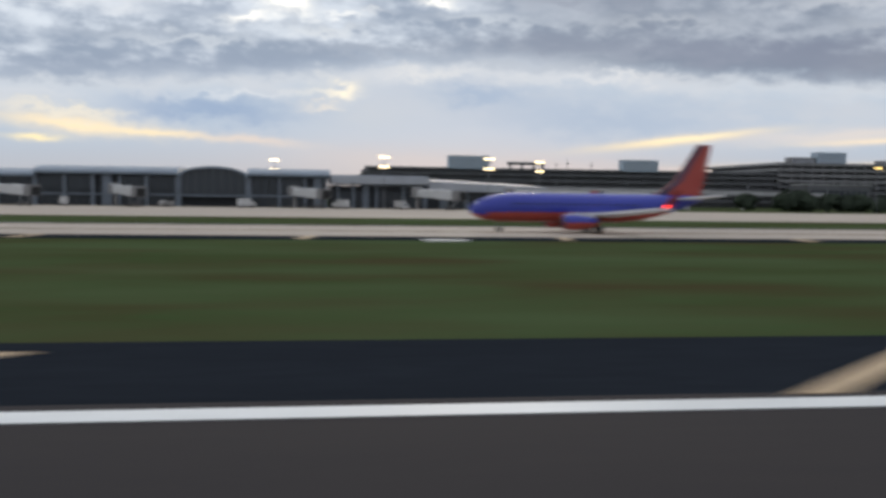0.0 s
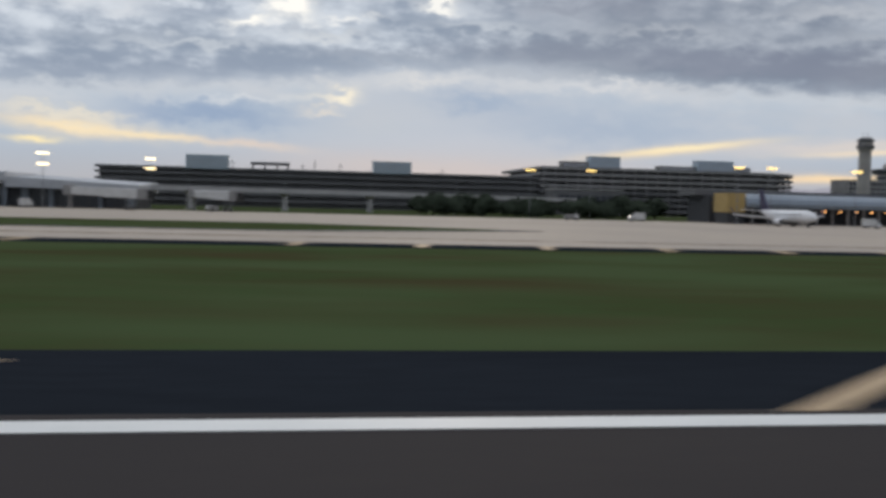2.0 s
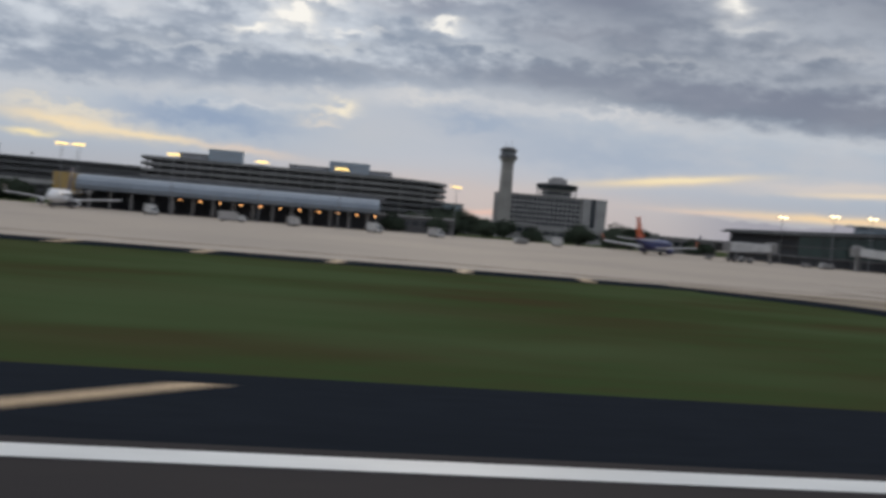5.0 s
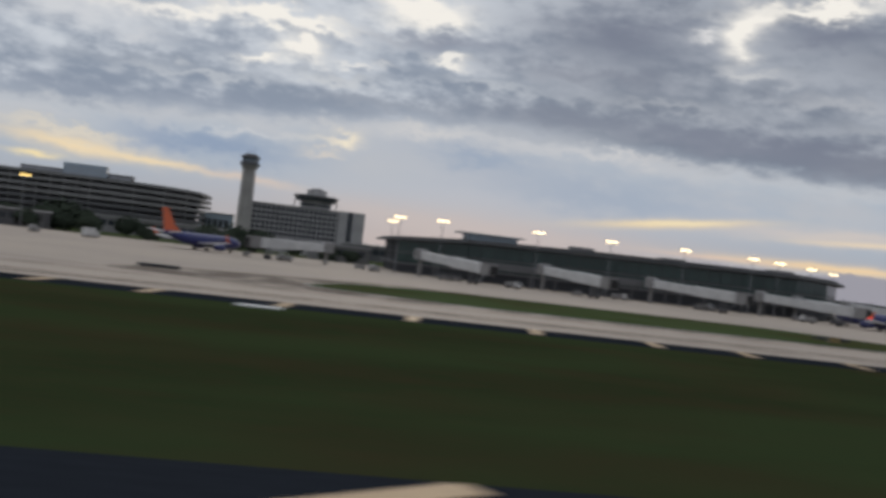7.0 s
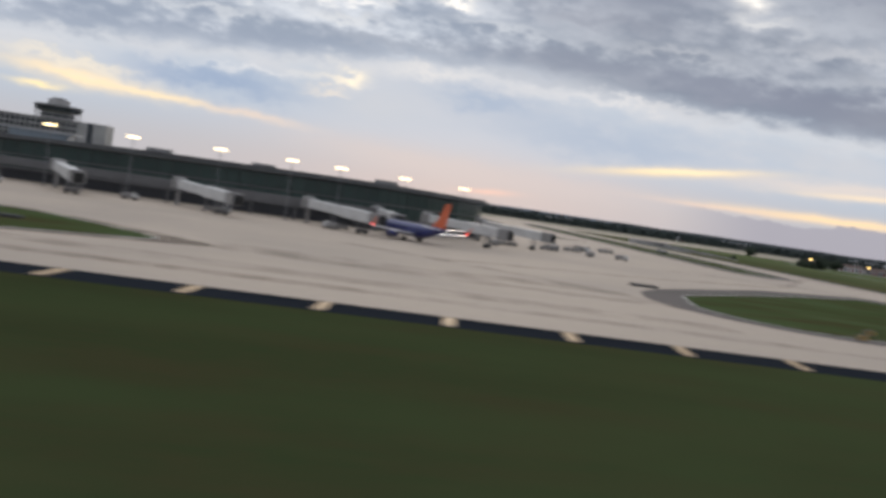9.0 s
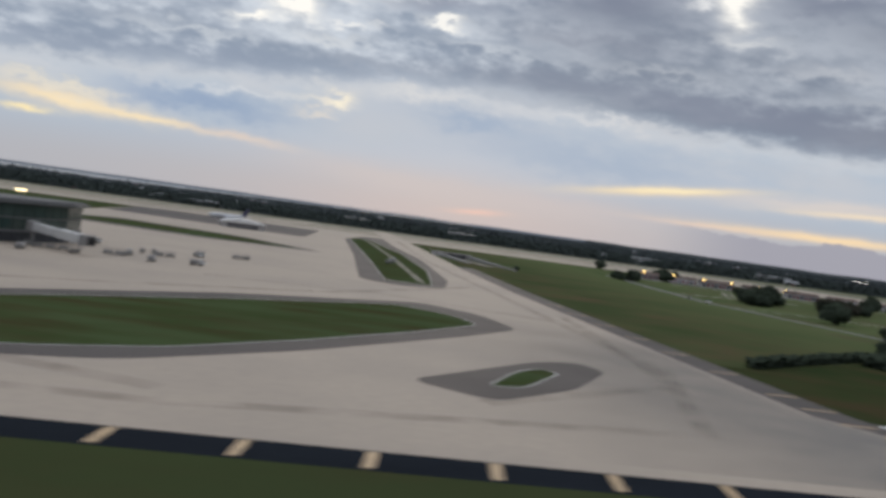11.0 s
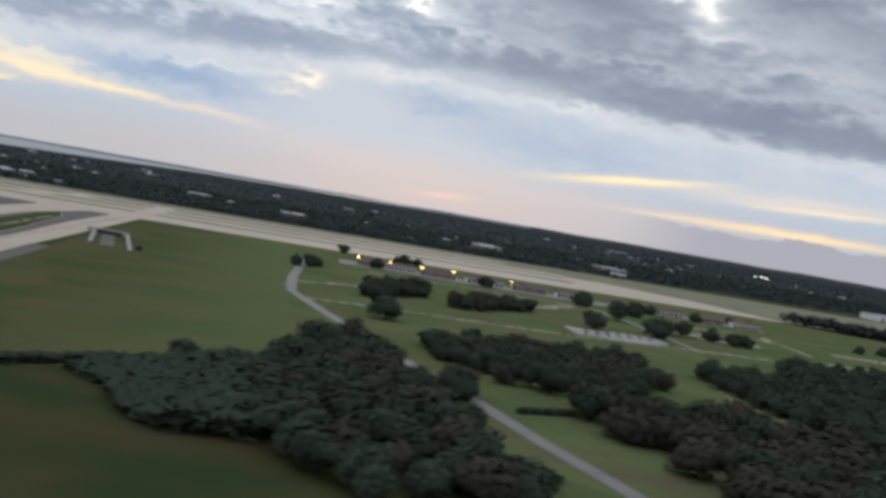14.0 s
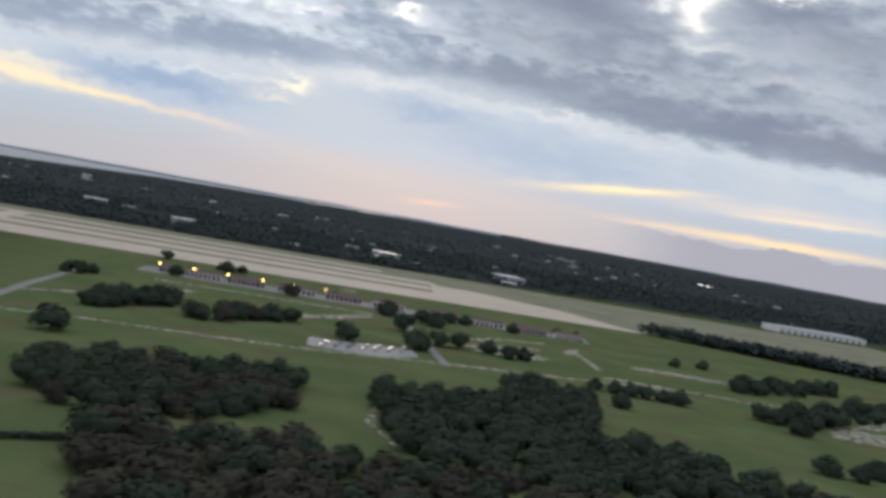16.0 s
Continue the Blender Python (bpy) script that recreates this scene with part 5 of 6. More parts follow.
# core coloured near-black for the unlit inside of the hall
bm = rising(end_outline(-1.0), 0.05, 14.0)
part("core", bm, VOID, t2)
bm = rising(end_outline(3.2), 14.1, 15.0)
part("roof", bm, DARKMETAL, t2)
bm = rising(end_outline(1.5), 15.0, 15.7)
part("roof_top", bm, DARK_CONC, t2)
path = end_outline(0)[:11]
me_panes = {}
for a, b in zip(path, path[1:]):
    a, b = Vector(a), Vector(b)
    n = max(1, round((b - a).length / 4.4))
    turn = math.degrees(math.atan2((b - a).y, (b - a).x))
    w = (b - a).length / n
    # ground-floor panels take the near-black interior tone, upper rows green glass
    for z0, z1, mt in ((0.3, 3.6, VOID), (4.6, 8.6, GREENGLASS), (9.1, 13.6, GREENGLASS)):
        key = (round(w, 2), z0)
        if key not in me_panes:
            pb = B()
            box(pb, -w * 0.47, w * 0.47, -0.12, 0.12, z0, z1)
            me_panes[key] = mesh_of("glass_panel", pb, mt)
        for i in range(n):
            q = a + (b - a) * (i + 0.5) / n
            ob = part("glass_panel", me_panes[key], None, t2)
            ob.matrix_basis = at(q.x, q.y, 0, 0, 0, turn) @ Matrix.Diagonal((1, 1, eaves(q.x), 1))
for z0, z1, g in ((3.6, 4.5, 0.5), (8.65, 9.05, 0.25)):
    bm = rising(end_outline(g), z0, z1)
    part("floor_band", bm, DARK_CONC, t2)
bm = B()
box(bm, 594, 612.2, 330, 340, 13.3, 16.6)
part("clerestory", bm, ROOFBLUE, t2, "pale blue-grey raised rooftop box")
bm = B()
box(bm, 591, 614.5, 328, 342, 16.6, 17.0)
part("clerestory_roof", bm, METAL, t2)
for x, z in ((640, 2.2), (676, 1.6), (720, 2.0)):
    bm = B()
    box(bm, x - 4, x + 4, 340, 348, 15.5 * eaves(x), 15.7 * eaves(x) + z * 0.6)
    part("roof_unit", bm, GREY_CONC, t2)
for x0, x1, y in ((575, 620, 312), (616, 655, 308), (655, 695, 308), (695, 722, 315)):
    wk = thing("link_walkway", at(0, 0, 0.05), "raised dark grey walkway between boarding bridges", "walkway", "raised walkways")
    bm = B()
    box(bm, x0 + 3, x1 - 3, y, y + 2.8, 4.9, 7.4)
    part("walkway_tube", bm, DARK_CONC, wk)
    for px in (x0 + 6, (x0 + x1) / 2, x1 - 6):
        bm = B()
        tube(bm, (px, y + 1.4, 0), (px, y + 1.4, 4.9), 0.35)
        part("walkway_post", bm, DARK_CONC, wk)

# low white hangar roof far behind the apron, and parked carts by the last gates
hangar = thing("hangar", at(812, 760, 0.1, 0, 0, 4), "low white hangar with a shallow curved roof", "hangar")
bm = B()
box(bm, -17, 17, 0, 26, 0, 4.2)
part("wall", bm, LIGHT_CONC, hangar)
bm = B()
arc = [(-18 + 36 * k / 12, 4.2 + 3.0 * math.sin(math.pi * k / 12)) for k in range(13)]
lo, hi = [bm.verts.new((x, -1, z)) for x, z in arc], [bm.verts.new((x, 27, z)) for x, z in arc]
for k in range(12):
    bm.faces.new((lo[k], lo[k + 1], hi[k + 1], hi[k]))
bm.faces.new(lo[::-1])
bm.faces.new(hi)
part("roof", bm, WHITEPAINT, hangar)
bm = B()
box(bm, -12, 12, -0.15, 0.05, 0.1, 3.6)
part("hangar_door", bm, DARK_CONC, hangar)


def baggage_cart(m, label):
    root = thing("baggage_cart", m, label, "cart", "baggage carts")
    bm = B()
    box(bm, -1.6, 1.6, -0.8, 0.8, 0.45, 0.6)
    part("bed", bm, DARK_CONC, root)
    bm = B()
    prism(bm, rounded(rect(-1.4, 1.4, -0.7, 0.7), 0.2, 2), 0.6, 1.5)
    part("load", bm, GREY_CONC, root)
    bm = B()
    box(bm, -1.65, 1.65, -0.85, 0.85, 2.0, 2.1)
    part("canopy", bm, DARKMETAL, root)
    for x in (-1.5, 1.5):
        for y in (-0.75, 0.75):
            bm = B()
            box(bm, x - 0.05, x + 0.05, y - 0.05, y + 0.05, 0.6, 2.0)
            part("post", bm, STEEL, root)
            bm = B()
            tube(bm, (x * 0.8, y - 0.1, 0.28), (x * 0.8, y + 0.1, 0.28), 0.28, n=10)
            part("wheel", bm, RUBBER, root)
    return root


cart = baggage_cart(at(762, 344, 0.07, 0, 0, 15), "dark covered baggage cart on pale concrete")
for cx, cy, ct in ((766, 345, 15), (770, 346, 15), (757, 350, 70), (784, 352, 5), (788, 353, 5), (792, 378, 100), (796, 380, 100), (799, 372, 20), (803, 373, 20), (826, 410, 0), (830, 411, 0), (812, 402, 45), (748, 372, 30), (752, 374, 30), (700, 292, 10), (704, 292, 10), (664, 288, 0), (668, 288, 0), (624, 290, 40), (582, 296, 10), (586, 297, 10), (556, 306, 0), (520, 306, 80)):
    copy_thing(cart, at(cx, cy, 0.07, 0, 0, ct))


def airfield_sign(m, face, label, width=2.4):
    root = thing("airfield_sign", m, label, "sign", "airfield signs")
    bm = B()
    prism(bm, rounded(rect(-width / 2, width / 2, -0.2, 0.2), 0.1, 2), 0.35, 1.35)
    panel = part("sign_box", bm, DARK_CONC, root)
    bm = B()
    box(bm, -width / 2 + 0.12, width / 2 - 0.12, -0.26, -0.2, 0.45, 1.25)
    part("sign_face", bm, face, panel)
    for i in range(3):
        bm = B()
        box(bm, -width * 0.3 + i * width * 0.25, -width * 0.2 + i * width * 0.25, -0.29, -0.25, 0.6, 1.1)
        part("mark", bm, RUBBER, panel)
    for x in (-width * 0.35, width * 0.35):
        bm = B()
        tube(bm, (x, 0, 0), (x, 0, 0.4), 0.06, n=8)
        part("leg", bm, STEEL, root)
    return root


for sx, sy, sw in ((483.8, 82.6, 2.6), (631, 156.5, 2.4), (795.5, 159.5, 2.4), (786.4, 147.6, 2.4)):
    airfield_sign(at(sx, sy, 0.1, 0, 0, 6), YELLOWBOX, "low yellow airfield sign standing in the grass", sw)
airfield_sign(at(487.2, 83.2, 0.1, 0, 0, 6), VOID, "low dark airfield sign beside the crossing", 3.6)
copy_thing(truck_c, at(904, 530, 0.25, 0, 0, 60))
copy_thing(truck_c, at(908, 548, 0.25, 0, 0, 60))
# ---- trees ----
def leaf_mesh(name, tufts, *materials):
    """A mesh of leaf tufts, each (centre, outward direction, size, sides, random): flat ragged faces, shaded softly along the outward direction."""
    verts, faces, normals = [], [], []
    for p, d, k, sides, q in tufts:
        f = (d + Vector((q.uniform(-0.5, 0.5), q.uniform(-0.5, 0.5), q.uniform(-0.3, 0.5)))).normalized()
        u = f.orthogonal().normalized()
        w = f.cross(u)
        base, turn = len(verts), q.uniform(0, 6.283)
        for s in range(sides):
            a, rad = turn + 6.283 * s / sides, k * q.uniform(0.75, 1.15)
            c = p + (u * math.cos(a) + w * math.sin(a)) * rad + f * k * q.uniform(-0.2, 0.2)
            verts.append((c.x * S, c.y * S, max(0.03, c.z) * S))
            normals.append((d + f * 0.1).normalized())
        faces.append(tuple(range(base, base + sides)))
    me = bpy.data.meshes.new(name)
    me.from_pydata(verts, [], faces)
    me.polygons.foreach_set("use_smooth", [True] * len(faces))
    me.normals_split_custom_set_from_vertices([tuple(v) for v in normals])
    for m in materials:
        me.materials.append(m)
    return me, normals


def tree_mesh(seed, height, spread, lobes, leaves, foliage):
    """Trunk and crown meshes: a tapered trunk with limbs, and a lobed crown of many leaf tufts."""
    r = random.Random(seed)
    tb = B()
    fork = height * 0.34
    tube(tb, (0, 0, -0.2), (r.uniform(-0.2, 0.2), r.uniform(-0.2, 0.2), fork), height * 0.042, height * 0.028, 7)
    centres = []
    for i in range(lobes):
        a = 2 * math.pi * i / lobes + r.uniform(-0.4, 0.4)
        d = spread * r.uniform(0.25, 0.68)
        z = height * r.uniform(0.22, 0.76)
        size = spread * r.uniform(0.40, 0.58)
        centres.append((Vector((math.cos(a) * d, math.sin(a) * d, z)), size))
        tube(tb, (0, 0, fork * r.uniform(0.7, 1.0)), centres[-1][0], height * 0.018, height * 0.006, 5)
    centres.append((Vector((0, 0, height * 0.78)), spread * 0.5))
    middle = Vector((0, 0, height * 0.45))
    tufts = []
    for i in range(leaves):
        c, size = centres[i % len(centres)]
        d = Vector((r.gauss(0, 1), r.gauss(0, 1), r.gauss(0, 1))).normalized()
        p = c + Vector((d.x, d.y, d.z * 0.72)) * size * (r.random() ** 0.3) * r.uniform(0.82, 1.1)
        if p.z < height * 0.06:
            continue
        out = (d * 0.35 + (p - middle).normalized() * 0.65 + Vector((0, 0, 0.35))).normalized()
        tufts.append((p, out, r.uniform(0.46, 0.98), 4, r))
    crown, normals = leaf_mesh("crown", tufts, foliage)
    return mesh_of("trunk", tb, BARK), crown, normals


TREES = []
for seed, height, spread, lobes, leaves, foliage, label in ((1, 12.4, 8.8, 13, 1900, LEAF_A, "broad dark green oak standing in grass"), (2, 10.0, 7.0, 11, 1500, LEAF_A, "rounded dark green oak standing in grass"), (3, 14, 8.0, 13, 1850, LEAF_A, "tall dark green tree with uneven crown"), (5, 11.6, 8.4, 12, 1700, LEAF_B, "brownish green oak with thinning crown"), (7, 7.0, 5.0, 9, 850, LEAF_A, "small dark bushy tree")):
    trunk, crown, normals = tree_mesh(seed, height, spread, lobes, leaves, foliage)
    TREES.append((trunk, crown, label, normals))


def tree(kind, x, y, size, turn, group=""):
    trunk, crown, label, _ = TREES[kind]
    root = thing("tree", at(x, y, 0.03, 0, 0, turn), label, "tree", group)
    root.scale = (size, size, size * (0.9 + 0.2 * ((x * 7 + y) % 1)))
    part("trunk", trunk, None, root)
    part("crown", crown, None, root)


def inside(p, poly):
    x, y, hit = p[0], p[1], False
    for i in range(len(poly)):
        (x0, y0), (x1, y1) = poly[i - 1], poly[i]
        if (y0 > y) != (y1 > y) and x < (x1 - x0) * (y - y0) / (y1 - y0) + x0:
            hit = not hit
    return hit


def grove(poly, spacing, group, seed, kinds=(0, 1, 2, 3), size=(0.8, 1.15), road=(), joined=None):
    """Trees over an outline at uneven spacing."""
    r = random.Random(seed)
    xs, ys = [p[0] for p in poly], [p[1] for p in poly]
    y = min(ys)
    while y < max(ys):
        x = min(xs) + r.uniform(0, spacing)
        while x < max(xs):
            p = (x + r.uniform(-0.35, 0.35) * spacing, y + r.uniform(-0.35, 0.35) * spacing)
            if inside(p, poly) and all((Vector(p) - Vector(q)).length > 9 for q in road):
                row = (r.choice(kinds), p[0], p[1], r.uniform(*size), r.uniform(0, 360))
                if joined is None:
                    tree(*row, group)
                else:
                    joined.append(row)
            x += spacing
        y += spacing


def joined_wood(name, rows, label):
    """Many trees as one object: crowns and trunks of the tree meshes, laid side by side."""
    verts, faces, mats, normals, base = [], [], [], [], 0
    slots = [LEAF_A, LEAF_B, BARK]
    for kind, x, y, size, turn in rows:
        trunk, crown, _, soft_normals = TREES[kind]
        m = at(x, y, 0.03, 0, 0, turn) @ Matrix.Scale(size, 4)
        for me in (trunk, crown):
            co = np.empty(len(me.vertices) * 3, dtype=np.float32)
            me.vertices.foreach_get("co", co)
            mm = np.array(m)
            verts.extend((co.reshape(-1, 3) @ mm[:3, :3].T + mm[:3, 3]).tolist())
            faces.extend([tuple(v + base for v in p.vertices) for p in me.polygons])
            mats.extend([slots.index(me.materials[0])] * len(me.polygons))
            base += len(me.vertices)
        rot = m.to_3x3().normalized()
        normals.extend([tuple(v.normal) for v in trunk.vertices])
        normals.extend([tuple(rot @ v) for v in soft_normals])
    me = bpy.data.meshes.new(name)
    me.from_pydata(verts, [], faces)
    for s in slots:
        me.materials.append(s)
    me.polygons.foreach_set("material_index", mats)
    me.polygons.foreach_set("use_smooth", [True] * len(faces))
    me.normals_split_custom_set_from_vertices(normals)
    return tagged(new(name, me), label, "woods", kind="stuff")


grove([(1084, 284), (1096, 326), (1114, 392), (1128, 404), (1134, 376), (1137, 330), (1146, 300), (1146, 250), (1150, 212), (1152, 188), (1105, 192), (1093, 207), (1085, 224)], 11.0, "wood west of the road", 11, (0, 1, 2, 3), (0.7, 0.98))
grove([(1160, 410), (1168, 368), (1176, 354), (1190, 348), (1204, 334), (1240, 354), (1266, 386), (1272, 404), (1276, 436), (1250, 448), (1236, 443), (1208, 448), (1184, 436)], 10.5, "wood east of the road", 12, (0, 2, 0, 3), (0.62, 0.86))
lower = []
grove([(1201, 318), (1222, 328), (1256, 320), (1267, 324), (1280, 304), (1298, 310), (1314, 306), (1400, 298), (1490, 324), (1480, 300), (1340, 235), (1290, 200), (1218, 185), (1207, 248), (1199, 283)], 12.8, "", 13, (0, 3, 2, 3), (0.74, 1.0), joined=lower)
joined_wood("lower_wood", lower, "dense dark and brownish oak wood near the runway end")
fieldwood = []
grove([(1302, 386), (1304, 402), (1310, 438), (1324, 440), (1371, 446), (1386, 486), (1408, 520), (1438, 496), (1432, 468), (1420, 440), (1412, 398), (1442, 386), (1461, 350), (1476, 332), (1400, 306), (1318, 316), (1307, 346)], 12.0, "", 14, (0, 1, 2), (0.72, 1.0), joined=fieldwood)
joined_wood("field_wood", fieldwood, "dense dark green oak wood beside an open field")
grove([(1156, 582), (1202, 632), (1208, 662), (1176, 640), (1152, 600)], 10.0, "clump in the park", 15, (0, 1))
grove([(1214, 588), (1289, 650), (1286, 668), (1240, 640), (1212, 604)], 10.0, "clump by the parking lot", 16, (1, 3, 1), (0.8, 1.0))
grove([(1112, 734), (1138, 736), (1138, 764), (1118, 758)], 9.0, "bushes at the road end", 17, (4, 4, 1), (0.9, 1.1))
grove([(1600, 636), (1620, 622), (1700, 672), (1745, 690), (1740, 712), (1700, 706), (1640, 668)], 14.0, "trees by the far path", 19, (0, 1, 4))
grove([(1560, 526), (1574, 490), (1600, 510), (1660, 560), (1735, 600), (1730, 625), (1660, 590), (1600, 545)], 13.0, "trees by the sandy patch", 20, (0, 1, 4))
r = random.Random(21)
for x, y, kind, size in ((1064, 312, 2, 0.62), (1315, 604, 1, 1.0), (1155, 492, 1, 1.1), (1367, 775, 0, 0.95), (1366, 690, 2, 0.9), (1362, 608, 0, 1.0), (1384, 640, 1, 0.9), (1403, 748, 0, 0.9), (1395, 764, 1, 0.9), (1399, 644, 2, 0.75), (1420, 640, 4, 1.2), (1431, 628, 1, 0.8), (1444, 634, 4, 1.1), (1535, 826, 1, 0.8), (1554, 826, 4, 1.1), (1608, 730, 4, 0.9), (1640, 742, 4, 1.0),
                         (1193, 826, 0, 0.9), (1289, 814, 3, 0.95), (1330, 842, 4, 1.1), (1176, 962, 1, 1.0), (1234, 930, 0, 1.0), (1248, 936, 1, 0.9), (1228, 940, 4, 1.1), (1424, 790, 1, 0.8), (1440, 796, 4, 1.1), (1482, 790, 4, 1.1), (1478, 548, 4, 1.0), (1487, 545, 4, 1.1), (1497, 544, 1, 0.7), (1508, 541, 4, 1.0), (1517, 538, 4, 1.2), (1466, 552, 4, 0.9),
                         (1526, 398, 0, 0.9), (1540, 392, 1, 0.9), (1556, 402, 0, 0.9), (1570, 410, 1, 0.9), (1586, 420, 3, 0.9), (1156, 312, 0, 1.0), (1158, 322, 3, 0.9), (985, 250, 4, 0.3), (1010, 660, 4, 0.4), (1166, 420, 1, 0.9), (1462, 500, 4, 1.1)):
    tree(kind, x, y, size * (1.3 if 480 < y < 800 else 1.0), r.uniform(0, 360), "single trees")
# dark trees between apron and garage, and before the hotel
screen = []
for i in range(30):
    screen.append((r.choice((0, 1, 2)), 200 + i * 3.6 + r.uniform(-3, 3), r.uniform(376, 420), r.uniform(0.55, 0.85), r.uniform(0, 360)))
joined_wood("garage_trees", screen, "row of dark trees between apron and garage")
for x, y, kind, size in ((418, 372, 0, 0.7), (426, 380, 2, 0.7), (436, 372, 1, 0.8), (446, 388, 0, 1.1), (456, 380, 1, 0.9), (440, 392, 2, 0.95), (468, 396, 2, 0.7), (478, 384, 0, 0.6), (511, 376, 0, 0.95), (519, 380, 1, 1.05), (500, 392, 0, 0.85), (534, 390, 2, 0.55), (548, 384, 0, 0.6), (558, 392, 1, 0.6), (404, 376, 2, 0.75), (395, 384, 0, 0.8), (388, 372, 1, 0.8)):
    tree(kind, x, y, size, r.uniform(0, 360), "trees before the hotel")

# low hedge bank towards the wood, and the scrub where it meets the trees
hr = random.Random(31)


def leaf_heap(name, count, place, size, material):
    """Leaf tufts heaped over a strip or an area: place gives x, y and the height there."""
    tufts = []
    for i in range(count):
        x, y, top = place(hr)
        out = Vector((hr.uniform(-0.5, 0.5), hr.uniform(-0.8, 0.3), 0.9)).normalized()
        tufts.append((Vector((x, y, top * hr.random() ** 0.5)), out, hr.uniform(*size), 5, hr))
    return leaf_mesh(name, tufts, material)[0]


def hedge_line(q):
    u = q.random()
    x = 974 + 70 * u
    y = 240.5 + (x - 974) * (0.80 if x < 1003 else 0.815) + q.uniform(-2.4, 2.4)
    return x + q.gauss(0, 0.4), y, 2.7 + 0.15 * math.sin(x * 0.7) + 0.2 * math.sin(x * 0.23)


tagged(new("hedge", leaf_heap("hedge", 4200, hedge_line, (0.5, 0.95), LEAF_A)), "low dark clipped hedge bank running to the wood", "hedge")
SCRUB = [(1034, 280), (1047, 263), (1055, 237), (1064, 227), (1087, 226), (1096, 300), (1092, 318), (1065, 308), (1045, 296)]


def scrub_area(q):
    while True:
        p = (q.uniform(1032, 1097), q.uniform(225, 320))
        if inside(p, SCRUB):
            rise = min(1.0, (p[0] - 1030) / 45)
            return p[0], p[1], 2.4 + 3.6 * rise * rise + 1.6 * rise * noise.noise((p[0] * 0.12, p[1] * 0.12, 2.0))


tagged(new("scrub", leaf_heap("scrub", 9000, scrub_area, (0.8, 1.5), LEAF_A)), "low dark scrub thickening towards the wood", "scrub", kind="stuff")


def pocket_hedge(q):
    u = q.random()
    return 1174 + 23 * u, 300 + 8 * u + q.uniform(-1.4, 1.4), 1.9


tagged(new("hedge", leaf_heap("hedge", 700, pocket_hedge, (0.4, 0.8), LEAF_A)), "short dark hedge in a grass pocket", "hedge")

# far woods, too many to count
def woods(name, count, area, size, seed, label, foliage=LEAF_HAZED):
    q = random.Random(seed)
    vs, fs, ns = [], [], []
    made = 0
    while made < count:
        x, y = area(q)
        if x is None:
            continue
        made += 1
        h, w = q.uniform(*size), q.uniform(0.6, 1.1) * size[1] * 0.55
        for i in range(11):
            a, d = q.uniform(0, 6.283), w * math.sqrt(q.random())
            zc = h * (1.0 - 0.55 * (d / w) ** 2) * q.uniform(0.55, 1.0)
            k = w * q.uniform(0.28, 0.5)
            n = len(vs)
            for j in range(4):
                t = j * 1.571 + q.uniform(-0.4, 0.4)
                vs.append(((x + math.cos(a) * d + math.cos(t) * k) * S, (y + math.sin(a) * d + math.sin(t) * k * 0.7) * S, max(0.1, zc + q.uniform(-0.5, 0.5) * k - (0.5 * k if j % 2 else 0)) * S))
            fs.append((n, n + 1, n + 2, n + 3))
            up = Vector((math.cos(a) * d / w, math.sin(a) * d / w, 1.0)).normalized()
            ns.extend([tuple(up)] * 4)
    me = bpy.data.meshes.new(name)
    me.from_pydata(vs, [], fs)
    me.polygons.foreach_set("use_smooth", [True] * len(fs))
    me.normals_split_custom_set_from_vertices(ns)
    me.materials.append(foliage)
    return tagged(new(name, me), label, "woods", kind="stuff")


def near_belt(q):
    x, y = q.uniform(-500, 3300), 1405 + 850 * q.random() ** 1.4
    keep = y > 1405 + max(0, x - 1500) * 0.16
    return (x, y) if keep and noise.noise((x * 0.006, y * 0.006, 0)) > -0.28 else (None, None)


def far_belt(q):
    x, y = q.uniform(-1800, 6500), 2200 + 2700 * q.random() ** 1.4
    if y > 3900 + max(0.0, x - 100) * 1.2:
        return None, None
    return (x, y) if noise.noise((x * 0.002, y * 0.002, 4)) > -0.3 else (None, None)


BELT = [(1690, 995), (1780, 935), (1880, 880), (2080, 800), (2100, 850), (1900, 940), (1720, 1012)]


def runway_belt(q):
    p = (q.uniform(1680, 2110), q.uniform(790, 1020))
    return p if inside(p, BELT) else (None, None)


# low far shore and wooded rise, added to lift the horizon, across the line of sight
# the shore's pale blue-grey stands for haze
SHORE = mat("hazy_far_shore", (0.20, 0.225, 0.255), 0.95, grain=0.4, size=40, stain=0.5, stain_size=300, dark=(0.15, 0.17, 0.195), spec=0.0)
for u0, u1, tall, material, label in ((-6500, 650, 28, SHORE, "pale hazy far shore across the bay"), (655, 6500, 30, LEAF_HAZED, "dark hazy wooded rise on the far horizon")):
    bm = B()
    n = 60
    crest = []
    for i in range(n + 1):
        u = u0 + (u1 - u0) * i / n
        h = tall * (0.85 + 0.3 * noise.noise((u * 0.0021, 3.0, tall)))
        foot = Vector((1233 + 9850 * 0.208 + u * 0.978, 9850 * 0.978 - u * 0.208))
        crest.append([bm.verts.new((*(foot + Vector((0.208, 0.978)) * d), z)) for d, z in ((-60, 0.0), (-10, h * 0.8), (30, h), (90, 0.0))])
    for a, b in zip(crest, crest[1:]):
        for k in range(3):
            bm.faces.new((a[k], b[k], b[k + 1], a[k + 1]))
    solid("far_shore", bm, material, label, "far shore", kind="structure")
woods("tree_belt", 760, runway_belt, (10, 16), 18, "dense dark tree belt beyond the runway end", LEAF_BELT)
woods("far_woods", 8200, near_belt, (7, 13), 5, "dark green woods beyond the far runway", LEAF_BELT)
